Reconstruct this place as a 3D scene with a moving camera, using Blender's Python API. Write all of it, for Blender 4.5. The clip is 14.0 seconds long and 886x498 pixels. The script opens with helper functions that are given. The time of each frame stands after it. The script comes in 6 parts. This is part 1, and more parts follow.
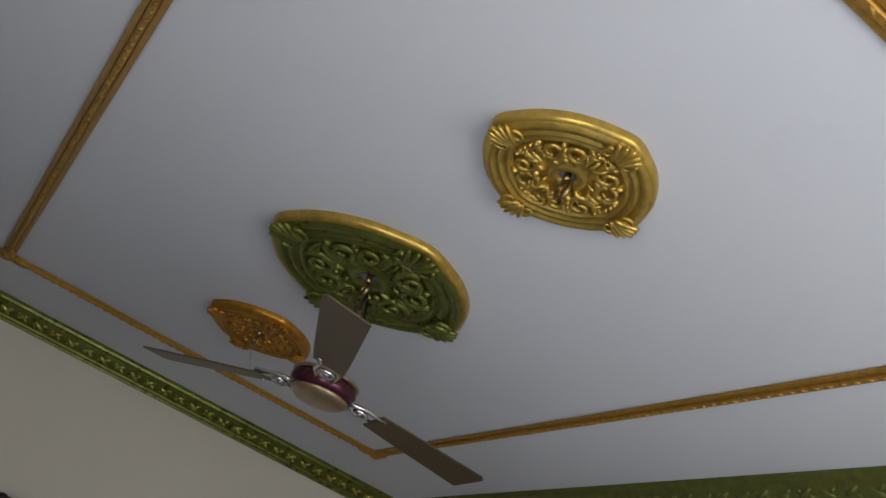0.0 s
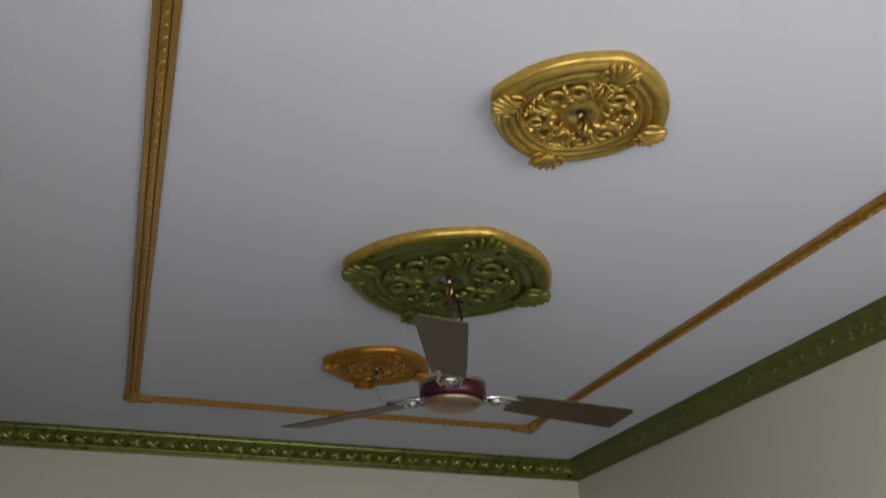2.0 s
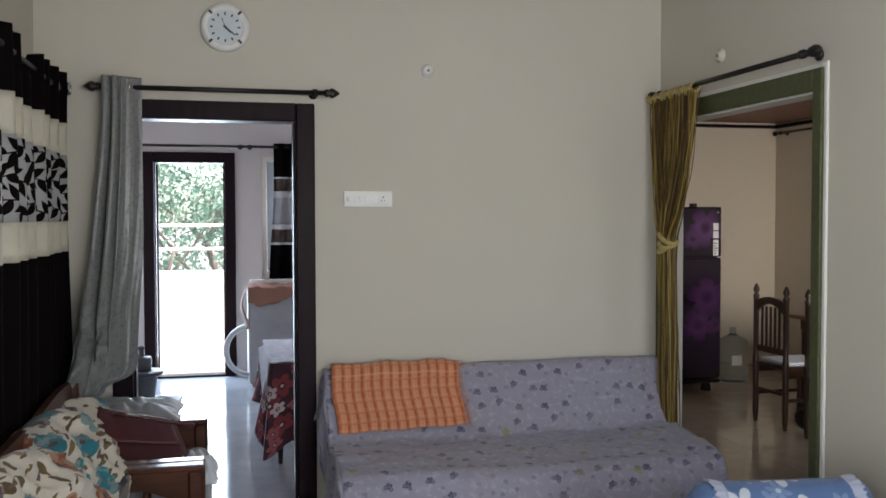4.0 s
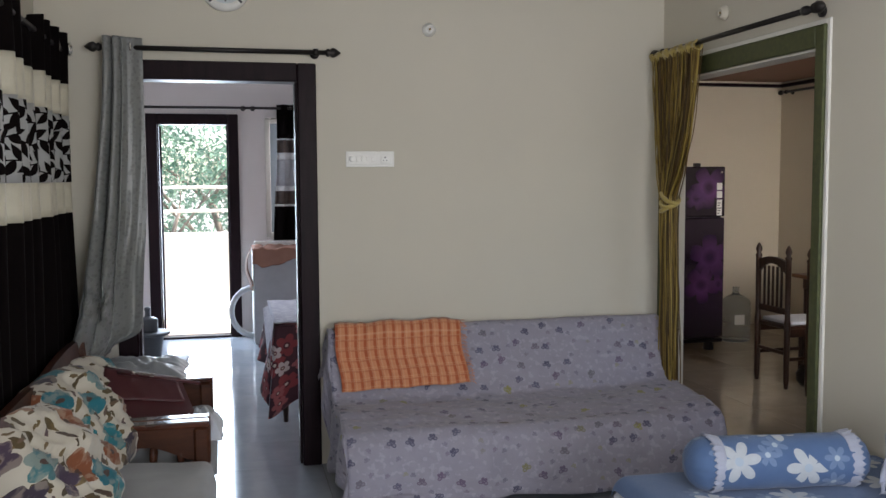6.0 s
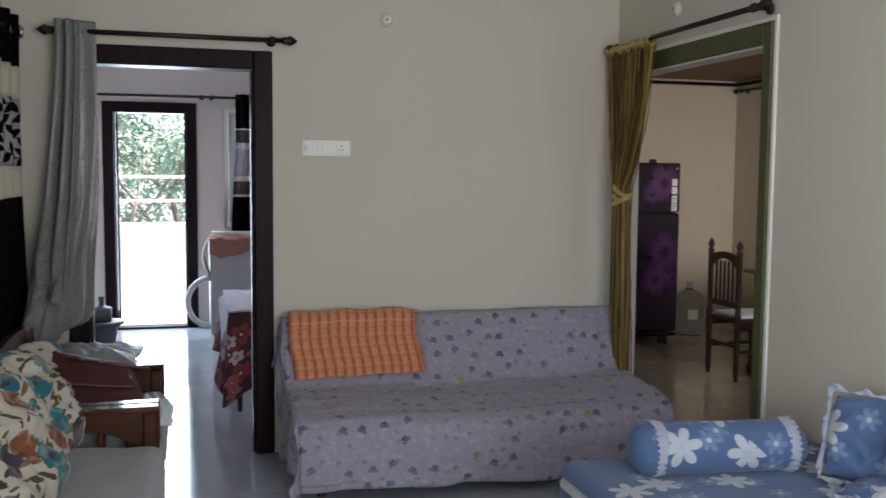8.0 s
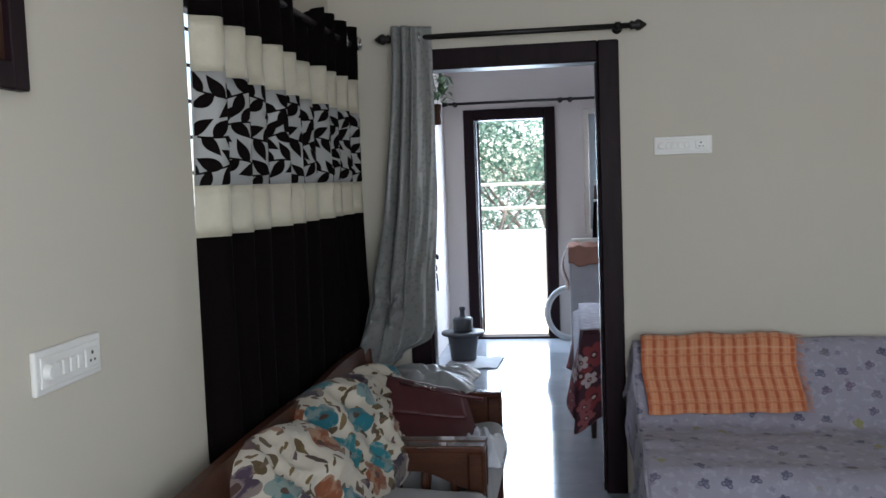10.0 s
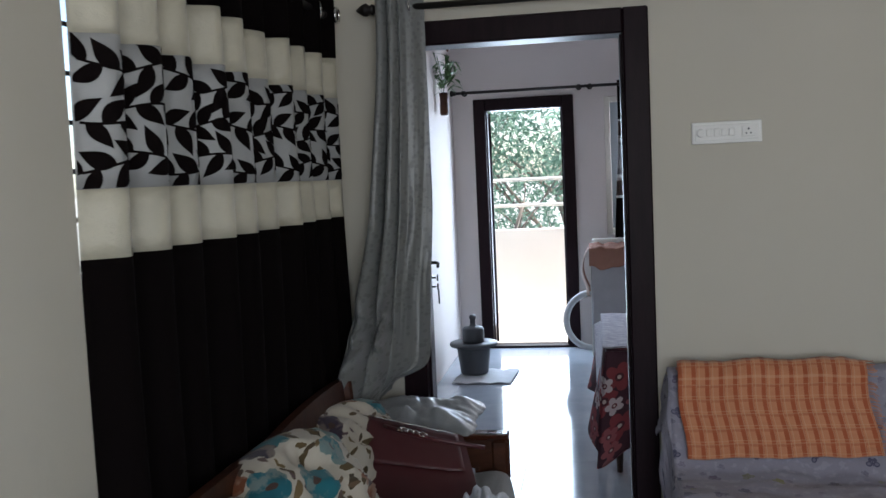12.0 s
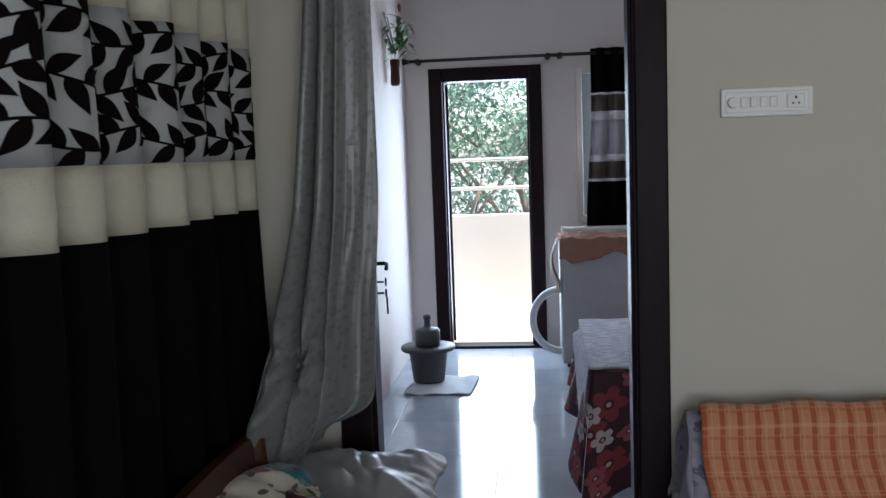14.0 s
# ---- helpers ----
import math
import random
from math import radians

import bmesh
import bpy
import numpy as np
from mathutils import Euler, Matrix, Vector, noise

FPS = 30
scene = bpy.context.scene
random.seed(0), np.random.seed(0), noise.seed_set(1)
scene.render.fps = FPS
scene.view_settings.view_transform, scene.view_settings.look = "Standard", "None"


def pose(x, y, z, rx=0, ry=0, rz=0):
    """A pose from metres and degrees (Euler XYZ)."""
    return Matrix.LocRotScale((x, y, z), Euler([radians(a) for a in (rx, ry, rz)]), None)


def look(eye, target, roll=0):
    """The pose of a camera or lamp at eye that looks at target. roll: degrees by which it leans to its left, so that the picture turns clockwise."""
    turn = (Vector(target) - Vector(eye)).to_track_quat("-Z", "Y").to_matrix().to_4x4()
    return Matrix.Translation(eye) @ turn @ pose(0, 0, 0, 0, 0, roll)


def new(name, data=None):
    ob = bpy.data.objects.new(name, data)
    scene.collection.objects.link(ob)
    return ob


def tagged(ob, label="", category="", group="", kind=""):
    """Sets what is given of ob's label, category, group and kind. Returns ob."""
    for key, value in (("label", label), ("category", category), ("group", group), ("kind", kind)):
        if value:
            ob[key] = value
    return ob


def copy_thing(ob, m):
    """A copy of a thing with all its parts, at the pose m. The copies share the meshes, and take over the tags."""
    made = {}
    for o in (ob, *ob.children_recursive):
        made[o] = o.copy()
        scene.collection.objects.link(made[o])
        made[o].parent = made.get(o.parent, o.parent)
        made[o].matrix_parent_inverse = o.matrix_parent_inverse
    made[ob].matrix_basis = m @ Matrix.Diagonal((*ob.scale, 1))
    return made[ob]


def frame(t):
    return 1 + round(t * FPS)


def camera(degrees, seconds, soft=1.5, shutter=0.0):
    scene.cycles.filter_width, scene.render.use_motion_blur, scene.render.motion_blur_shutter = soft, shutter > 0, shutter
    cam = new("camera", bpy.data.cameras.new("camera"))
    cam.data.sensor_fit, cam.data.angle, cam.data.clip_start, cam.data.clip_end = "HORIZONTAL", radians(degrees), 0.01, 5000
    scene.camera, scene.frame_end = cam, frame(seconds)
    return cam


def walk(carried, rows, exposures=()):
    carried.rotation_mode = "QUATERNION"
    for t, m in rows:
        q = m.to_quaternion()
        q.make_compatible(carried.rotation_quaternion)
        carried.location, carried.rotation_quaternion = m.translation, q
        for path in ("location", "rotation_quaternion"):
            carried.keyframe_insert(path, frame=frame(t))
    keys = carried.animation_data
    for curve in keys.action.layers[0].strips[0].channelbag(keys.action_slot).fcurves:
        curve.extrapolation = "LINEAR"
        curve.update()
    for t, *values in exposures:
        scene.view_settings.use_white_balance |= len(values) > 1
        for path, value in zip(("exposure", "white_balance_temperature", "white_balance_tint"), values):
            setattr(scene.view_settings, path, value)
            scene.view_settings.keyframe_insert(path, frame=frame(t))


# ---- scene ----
PATH = [
    (0.0, (-0.479, -4.742, 1.755), (0.222, -3.127, 2.705), 21.9),
    (0.5, (-0.497, -4.764, 1.728), (0.282, -3.19, 2.686), 23.1),
    (1.0, (-0.493, -4.794, 1.744), (0.22, -3.185, 2.695), 14.1),
    (1.5, (-0.499, -4.82, 1.77), (0.12, -3.186, 2.743), 3.6),
    (2.0, (-0.49, -4.835, 1.756), (0.085, -3.132, 2.633), -0.7),
    (2.5, (-0.508, -4.854, 1.718), (0.069, -3.034, 2.314), -0.6),
    (3.0, (-0.5, -4.831, 1.667), (0.053, -2.934, 1.972), -0.2),
    (3.5, (-0.48, -4.784, 1.555), (0.033, -2.852, 1.622), -0.1),
    (4.0, (-0.472, -4.761, 1.517), (-0.001, -2.818, 1.447), -0.1),
    (4.2, (-0.472, -4.753, 1.51), (-0.017, -2.808, 1.414), -0.3),
    (6.3, (-0.452, -4.798, 1.503), (0.009, -2.858, 1.348), -0.4),
    (6.5, (-0.444, -4.808, 1.497), (0.041, -2.874, 1.341), -0.3),
    (7.0, (-0.422, -4.824, 1.497), (0.122, -2.906, 1.338), -0.2),
    (7.5, (-0.39, -4.841, 1.49), (0.205, -2.939, 1.331), 0.2),
    (8.0, (-0.425, -4.823, 1.476), (0.111, -2.902, 1.315), 0.5),
    (8.5, (-0.372, -4.802, 1.481), (-0.075, -2.832, 1.314), -0.8),
    (9.0, (-0.335, -4.679, 1.502), (-0.276, -2.687, 1.332), -2.2),
    (9.2, (-0.309, -4.589, 1.5), (-0.334, -2.596, 1.335), -2.1),
    (11.3, (-0.227, -3.851, 1.483), (-0.634, -1.898, 1.352), -2.8),
    (11.5, (-0.247, -3.784, 1.495), (-0.627, -1.826, 1.354), -2.7),
    (12.0, (-0.245, -3.586, 1.493), (-0.561, -1.618, 1.336), -2.6),
    (12.5, (-0.188, -3.365, 1.491), (-0.488, -1.395, 1.32), -3.0),
    (13.0, (-0.223, -3.153, 1.479), (-0.497, -1.18, 1.303), -3.0),
    (13.5, (-0.352, -2.957, 1.504), (-0.567, -0.979, 1.306), -2.2),
    (14.0, (-0.372, -2.721, 1.498), (-0.585, -0.743, 1.291), -2.1),
]
cam = camera(51.7, 14.0, shutter=0.3)
walk(cam, [(t, look(eye, target, roll)) for t, eye, target, roll in PATH],
     exposures=[(0.0, 1.22, 6400, 13), (0.5, 1.28, 6400, 13), (1.0, 1.18, 6450, 13), (1.5, 1.12, 6450, 13), (2.0, 1.3, 6500, 13), (2.5, 1.65, 6750, 14), (3.0, 2.0, 6750, 14), (3.6, 1.98, 6400, 13), (4.2, 1.98, 6350, 13),
                (6.5, 1.93, 6450, 14), (7.5, 1.84, 6450, 14), (8.5, 1.78, 6150, 13), (9.0, 1.80, 6050, 12), (12.5, 1.48, 6100, 12), (14.0, 1.42, 6050, 12)])

# ---- world and light ----
world = bpy.data.worlds.new("sky")
scene.world = world
world.use_nodes = True
wn = world.node_tree
sky = wn.nodes.new("ShaderNodeTexSky")
sky.sky_type = 'NISHITA'
sky.sun_disc = False
sky.sun_elevation, sky.sun_rotation = radians(56), radians(95)
wn.links.new(sky.outputs["Color"], wn.nodes["Background"].inputs["Color"])
wn.nodes["Background"].inputs["Strength"].default_value = 0.13


def lamp(name, kind, energy, m, size=None, color=(1, 1, 1), spread=180):
    data = bpy.data.lights.new(name, kind)
    data.energy, data.color = energy, color
    if kind == 'AREA':
        data.shape, data.size, data.size_y, data.spread = 'RECTANGLE', size[0], size[1], radians(spread)
    if kind == 'SUN':
        data.angle = size
    ob = new(name, data)
    ob.matrix_world = m
    return ob


lamp("sun", 'SUN', 4.5, look((6, -0.5, 9), (0, 0, 0)), radians(0.6), (1.0, 0.95, 0.87))
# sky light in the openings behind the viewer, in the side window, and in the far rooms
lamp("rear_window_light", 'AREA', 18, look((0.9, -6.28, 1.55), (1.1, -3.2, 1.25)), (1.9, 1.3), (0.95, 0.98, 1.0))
lamp("near_window_light", 'AREA', 13.5, look((-1.30, -5.2, 1.55), (1.6, -4.4, 1.3)), (1.3, 1.2), (0.96, 0.98, 1.0))
# fill from the east, added to even out ceiling and west wall
lamp("east_window_light", 'AREA', 2.5, look((2.03, -5.2, 1.55), (-1.0, -4.4, 1.2)), (1.3, 1.2), (0.96, 0.98, 1.0))
lamp("side_window_light", 'AREA', 0.4, look((-1.42, -1.06, 1.61), (5, -1.06, 1.0)), (1.2, 0.9), (0.97, 0.98, 1.0))
lamp("balcony_door_light", 'AREA', 16, look((-0.75, 4.4, 1.1), (-0.75, 0, 0.7)), (0.6, 1.9), (0.70, 0.85, 1.0))
lamp("back_window_light", 'AREA', 21, look((0.5, 4.4, 1.5), (0.5, 0, 0.9)), (1.0, 1.1), (0.96, 0.96, 1.0))
# added fill for the dining room, narrowed to stay off the living room wall
lamp("dining_window_light", 'AREA', 4.2, look((3.6, -2.95, 1.5), (4.3, 3.6, 1.2)), (1.2, 1.1), (1.0, 0.95, 0.88), 62)


# ---- node helpers ----
class Nodes:
    def __init__(self, name):
        self.mat = bpy.data.materials.new(name)
        self.mat.use_nodes = True
        self.t = self.mat.node_tree
        self.bsdf = self.t.nodes["Principled BSDF"]

    def put(self, value, socket):
        if isinstance(value, bpy.types.NodeSocket):
            self.t.links.new(value, socket)
        else:
            if socket.type == 'RGBA' and len(value) == 3:
                value = (*value, 1)
            socket.default_value = value

    def n(self, kind, out=0, props=None, **ins):
        node = self.t.nodes.new(kind)
        if props:
            node.operation = props["operation"]
        for k, v in ins.items():
            key = int(k[1:]) if k[0] == "i" and k[1:].isdigit() else k.replace("_", " ")
            self.put(v, node.inputs[key])
        return node.outputs[out]

    def math(self, op, a, b=0.0, c=0.0):
        return self.n("ShaderNodeMath", 0, {"operation": op}, i0=a, i1=b, i2=c)

    def coord(self, which="Object", scale=(1, 1, 1)):
        tc = self.n("ShaderNodeTexCoord", which)
        return self.n("ShaderNodeMapping", 0, None, Vector=tc, Scale=scale)

    def noise(self, vec, scale, detail=3.0, rough=0.55, out="Fac"):
        return self.n("ShaderNodeTexNoise", out, None, Vector=vec, Scale=scale, Detail=detail, Roughness=rough)

    def ramp(self, fac, stops):
        node = self.t.nodes.new("ShaderNodeValToRGB")
        el = node.color_ramp.elements
        while len(el) < len(stops):
            el.new(0.5)
        for e, (p, c) in zip(el, stops):
            e.position, e.color = p, ((*c, 1) if len(c) == 3 else c)
        self.put(fac, node.inputs[0])
        return node.outputs[0]

    def mix(self, fac, a, b, mode='MIX'):
        node = self.t.nodes.new("ShaderNodeMix")
        node.data_type, node.blend_type = 'RGBA', mode
        self.put(fac, node.inputs[0])
        self.put(a, node.inputs[6])
        self.put(b, node.inputs[7])
        return node.outputs[2]

    def bump(self, height, strength=0.3, distance=0.01):
        b = self.n("ShaderNodeBump", 0, None, Height=height, Strength=strength, Distance=distance)
        self.t.links.new(b, self.bsdf.inputs["Normal"])

    def done(self, color=None, rough=None, metal=None, **more):
        for key, v in (("Base Color", color), ("Roughness", rough), ("Metallic", metal)):
            if v is not None:
                self.put(v, self.bsdf.inputs[key])
        for k, v in more.items():
            self.put(v, self.bsdf.inputs[k.replace("_", " ")])
        return self.mat


def scaled(c, k):
    return tuple(min(1.0, v * k) for v in c)


def m_paint(name, c, rough=0.75, stain=0.1, bump=0.12):
    g = Nodes(name)
    v = g.coord()
    big = g.noise(v, 0.9, 4)
    fine = g.noise(v, 38, 3)
    col = g.mix(g.math('MULTIPLY', big, 0.9), scaled(c, 1 - stain), scaled(c, 1 + stain * 0.5))
    smut = g.ramp(g.noise(v, 3.1, 6, 0.7), [(0.62, (0, 0, 0)), (0.8, (1, 1, 1))])
    col = g.mix(g.math('MULTIPLY', smut, 0.18), col, scaled(c, 0.72))
    g.bump(g.math('ADD', g.math('MULTIPLY', fine, 0.5), big), bump, 0.004)
    return g.done(col, g.math('MULTIPLY_ADD', fine, 0.15, rough - 0.07))


def m_wood(name, dark, light, rough=0.35, axis=(9, 9, 1.2), bump=0.15):
    g = Nodes(name)
    v = g.coord("Object", axis)
    w = g.noise(v, 3.0, 6, 0.65)
    f = g.noise(v, 26.0, 3)
    col = g.mix(g.ramp(w, [(0.3, (0, 0, 0)), (0.7, (1, 1, 1))]), dark, light)
    col = g.mix(g.math('MULTIPLY', f, 0.45), col, scaled(dark, 0.6))
    g.bump(g.math('ADD', w, f), bump, 0.002)
    return g.done(col, g.math('MULTIPLY_ADD', f, 0.2, rough - 0.1))


def m_metal(name, c, rough, metal=1.0, wear=0.25, scale=24):
    g = Nodes(name)
    v = g.coord()
    f = g.noise(v, scale, 4)
    col = g.mix(g.ramp(f, [(0.35, (0, 0, 0)), (0.75, (1, 1, 1))]), scaled(c, 1 - wear), c)
    g.bump(f, 0.12, 0.002)
    return g.done(col, g.math('MULTIPLY_ADD', f, 0.25, rough - 0.1), metal)


def m_plain(name, c, rough=0.5, metal=0.0, **more):
    g = Nodes(name)
    f = g.noise(g.coord(), 14, 3)
    return g.done(g.mix(f, scaled(c, 0.88), scaled(c, 1.08)), rough, metal, **more)


def weave(g, uv, strength=0.25, wrinkle=7):
    f = g.noise(uv, 420, 1)
    w = g.noise(uv, wrinkle, 4, 0.6)
    g.bump(g.math('MULTIPLY_ADD', f, 0.12, w), strength, 0.012)
    return w


def cell(g, uv, scale, jitter=0.8):
    """Cells scattered over a cloth: the place within its cell, and a random colour of the cell."""
    node = g.t.nodes.new("ShaderNodeTexVoronoi")
    node.voronoi_dimensions = '2D'
    g.put(uv, node.inputs["Vector"])
    g.put(scale, node.inputs["Scale"])
    g.put(jitter, node.inputs["Randomness"])
    local = g.n("ShaderNodeVectorMath", 0, {"operation": 'SUBTRACT'},
                i0=g.n("ShaderNodeVectorMath", 0, {"operation": 'SCALE'}, i0=uv, Scale=scale),
                i1=g.n("ShaderNodeVectorMath", 0, {"operation": 'SCALE'}, i0=node.outputs["Position"], Scale=scale))
    sep = g.t.nodes.new("ShaderNodeSeparateXYZ")
    g.put(local, sep.inputs[0])
    col = g.t.nodes.new("ShaderNodeSeparateColor")
    g.put(node.outputs["Color"], col.inputs[0])
    return sep.outputs[0], sep.outputs[1], col.outputs


def turned(g, x, y, angle):
    c, s = g.math('COSINE', angle), g.math('SINE', angle)
    return (g.math('ADD', g.math('MULTIPLY', x, c), g.math('MULTIPLY', y, s)),
            g.math('SUBTRACT', g.math('MULTIPLY', y, c), g.math('MULTIPLY', x, s)))


def ellipse(g, x, y, cx, cy, rx, ry):
    a = g.math('DIVIDE', g.math('SUBTRACT', x, cx), rx)
    b = g.math('DIVIDE', g.math('SUBTRACT', y, cy), ry)
    return g.math('LESS_THAN', g.math('ADD', g.math('MULTIPLY', a, a), g.math('MULTIPLY', b, b)), 1.0)


def flower(g, x, y, radius, petals=5, turn=0.0, depth=0.38):
    r = g.math('SQRT', g.math('ADD', g.math('MULTIPLY', x, x), g.math('MULTIPLY', y, y)))
    th = g.math('ADD', g.math('ARCTAN2', y, x), turn)
    lobe = g.math('ABSOLUTE', g.math('COSINE', g.math('MULTIPLY', th, petals / 2)))
    edge = g.math('MULTIPLY', g.math('MULTIPLY_ADD', lobe, depth, 1 - depth), radius)
    return g.math('LESS_THAN', r, edge), r


# ---- materials ----
CREAM = (0.600, 0.560, 0.468)
M_WALL = m_paint("cream wall paint", CREAM, 0.7)
M_WALL2 = m_paint("pale pink wall paint", (0.66, 0.60, 0.57), 0.65)
M_WALL3 = m_paint("warm cream wall paint", (0.60, 0.53, 0.41), 0.7)
M_CEIL = m_paint("white ceiling paint", (0.64, 0.65, 0.69), 0.8, 0.05, 0.08)
M_BROWN = m_paint("terracotta brown paint", (0.22, 0.10, 0.06), 0.6)
M_PARAPET = m_paint("pale yellow outdoor paint", (0.78, 0.74, 0.67), 0.8, 0.14)
M_FRAME = m_wood("dark stained door wood", (0.009, 0.0042, 0.006), (0.020, 0.009, 0.012), 0.42, (9, 9, 1.2), 0.06)
M_FRAME.node_tree.nodes["Principled BSDF"].inputs["Specular IOR Level"].default_value = 0.1
M_SOFAWOOD = m_wood("red brown polished wood", (0.032, 0.011, 0.006), (0.088, 0.030, 0.013), 0.42, (2, 9, 9))
M_SOFAWOOD.node_tree.nodes["Principled BSDF"].inputs["Specular IOR Level"].default_value = 0.22
M_ARMWOOD = m_wood("red brown lacquered arm wood", (0.04, 0.012, 0.007), (0.11, 0.034, 0.017), 0.16, (2, 9, 9), 0.05)
M_ARMWOOD.node_tree.nodes["Principled BSDF"].inputs["Coat Weight"].default_value = 0.6
M_CHAIRWOOD = m_wood("dark chair wood", (0.028, 0.012, 0.007), (0.075, 0.032, 0.018), 0.35)
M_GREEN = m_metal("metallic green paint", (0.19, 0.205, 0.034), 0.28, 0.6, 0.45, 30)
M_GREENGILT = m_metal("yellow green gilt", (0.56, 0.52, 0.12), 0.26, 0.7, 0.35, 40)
# the cornice green again, darkened and dulled to put shade into the colour
M_GREENSHADED = m_metal("shaded green cornice paint", (0.15, 0.16, 0.03), 0.5, 0.3, 0.4, 30)
M_GREENWOOD = m_metal("olive green painted wood", (0.095, 0.105, 0.038), 0.5, 0.2, 0.4, 40)
M_GOLD = m_metal("gold paint", (0.62, 0.41, 0.085), 0.3, 0.75, 0.3, 40)
M_GILT = m_metal("ochre gold rail paint", (0.50, 0.27, 0.045), 0.42, 0.55, 0.35, 60)
M_ORMOLU = m_metal("orange gold paint", (0.58, 0.27, 0.03), 0.32, 0.7, 0.35, 40)
M_BLACKIRON = m_metal("black iron", (0.03, 0.026, 0.025), 0.4, 0.6)
M_CHROME = m_metal("chrome", (0.75, 0.74, 0.72), 0.14, 1.0, 0.1)
M_BRASS = m_metal("antique brass", (0.42, 0.30, 0.13), 0.3)
M_WHITE = m_plain("white plastic", (0.78, 0.77, 0.73), 0.35)
M_WHITEPAINT = m_paint("white gloss paint", (0.74, 0.72, 0.66), 0.45)


def m_tile(name, c, vein, rough=0.09):
    g = Nodes(name)
    v = g.coord()
    rnd = g.n("ShaderNodeObjectInfo", "Random")
    shift = g.n("ShaderNodeVectorMath", 0, {"operation": 'ADD'}, i0=v,
                i1=g.n("ShaderNodeCombineXYZ", 0, None, X=g.math('MULTIPLY', rnd, 31.0), Y=g.math('MULTIPLY', rnd, 17.0)))
    big = g.noise(shift, 2.6, 6, 0.65)
    fine = g.noise(shift, 22, 4)
    col = g.mix(g.ramp(big, [(0.35, (0, 0, 0)), (0.68, (1, 1, 1))]), c, vein)
    col = g.mix(g.math('MULTIPLY', rnd, 0.15), col, scaled(c, 0.7))
    g.bump(big, 0.012, 0.01)
    return g.done(col, g.math('MULTIPLY_ADD', fine, 0.07, rough - 0.03), 0.0, Specular_IOR_Level=0.6)


M_TILE = m_tile("glossy grey vitrified tile", (0.34, 0.37, 0.42), (0.43, 0.46, 0.51))
M_TILE3 = m_tile("glossy beige vitrified tile", (0.42, 0.36, 0.27), (0.52, 0.45, 0.35))
M_GROUT = m_paint("grey grout", (0.2, 0.2, 0.2), 0.9)
M_BALTILE = m_paint("pale balcony tile", (0.6, 0.55, 0.48), 0.6)


# ---- mesh helpers ----
def link(name, bm, mat, smooth=False):
    me = bpy.data.meshes.new(name)
    bm.normal_update()
    bm.to_mesh(me)
    bm.free()
    if mat:
        me.materials.append(mat)
    if smooth:
        me.polygons.foreach_set("use_smooth", [True] * len(me.polygons))
    return new(name, me)


def part(name, bm, material, parent, label="", smooth=False):
    ob = link(name, bm, material, smooth)
    ob.parent = parent
    if parent.parent is None:
        ob.matrix_parent_inverse = parent.matrix_basis.inverted()
    return tagged(ob, label)


def thing(name, label, category, group="", at=(0, 0, 0)):
    ob = new(name)
    ob.location = at
    ob.empty_display_size = 0.1
    ob.matrix_basis = Matrix.Translation(at)
    return tagged(ob, label, category, group)


def structure(name, bm, mat, label="", category="", smooth=False):
    return tagged(link(name, bm, mat, smooth), label, category, "", "structure")


def box(bm, x0, x1, y0, y1, z0, z1, bevel=0.0, seg=1):
    m = Matrix.LocRotScale(((x0 + x1) / 2, (y0 + y1) / 2, (z0 + z1) / 2), None, (abs(x1 - x0), abs(y1 - y0), abs(z1 - z0)))
    geo = bmesh.ops.create_cube(bm, size=1, matrix=m)
    if bevel:
        edges = list({e for v in geo["verts"] for e in v.link_edges})
        bmesh.ops.bevel(bm, geom=edges, offset=bevel, segments=seg, affect='EDGES', profile=0.5)
    return bm


def B(*boxes, bevel=0.0, seg=1):
    bm = bmesh.new()
    for b in boxes:
        box(bm, *b, bevel=bevel, seg=seg)
    return bm


def tube(bm, pts, radii, seg=10, closed=False):
    """A round bar along pts; radii: one number or one per point."""
    pts = [Vector(p) for p in pts]
    n = len(pts)
    if not hasattr(radii, "__len__"):
        radii = [radii] * n
    rings, up = [], None
    for i, p in enumerate(pts):
        a = pts[(i - 1) % n] if closed or i else p
        b = pts[(i + 1) % n] if closed or i < n - 1 else p
        d = (b - a).normalized()
        if up is None:
            up = d.orthogonal().normalized()
        up = (up - d * up.dot(d)).normalized()
        side = d.cross(up)
        rings.append([bm.verts.new(p + (up * math.cos(k * math.tau / seg) + side * math.sin(k * math.tau / seg)) * radii[i])
                      for k in range(seg)])
    for i in range(n if closed else n - 1):
        r0, r1 = rings[i], rings[(i + 1) % n]
        for k in range(seg):
            bm.faces.new((r0[k], r0[(k + 1) % seg], r1[(k + 1) % seg], r1[k]))
    if not closed:
        bm.faces.new(rings[0][::-1])
        bm.faces.new(rings[-1])
    return bm


def T(pts, radii, seg=10, closed=False):
    return tube(bmesh.new(), pts, radii, seg, closed)


def lathe(bm, profile, at=(0, 0, 0), seg=24, m=None):
    """Turned piece: profile of (radius, height)."""
    m = m or Matrix.Translation(at)
    rings = []
    for r, z in profile:
        rings.append([bm.verts.new(m @ Vector((r * math.cos(k * math.tau / seg), r * math.sin(k * math.tau / seg), z)))
                      for k in range(seg)])
    for r0, r1 in zip(rings, rings[1:]):
        for k in range(seg):
            bm.faces.new((r0[k], r0[(k + 1) % seg], r1[(k + 1) % seg], r1[k]))
    bm.faces.new(rings[0][::-1])
    bm.faces.new(rings[-1])
    return bm


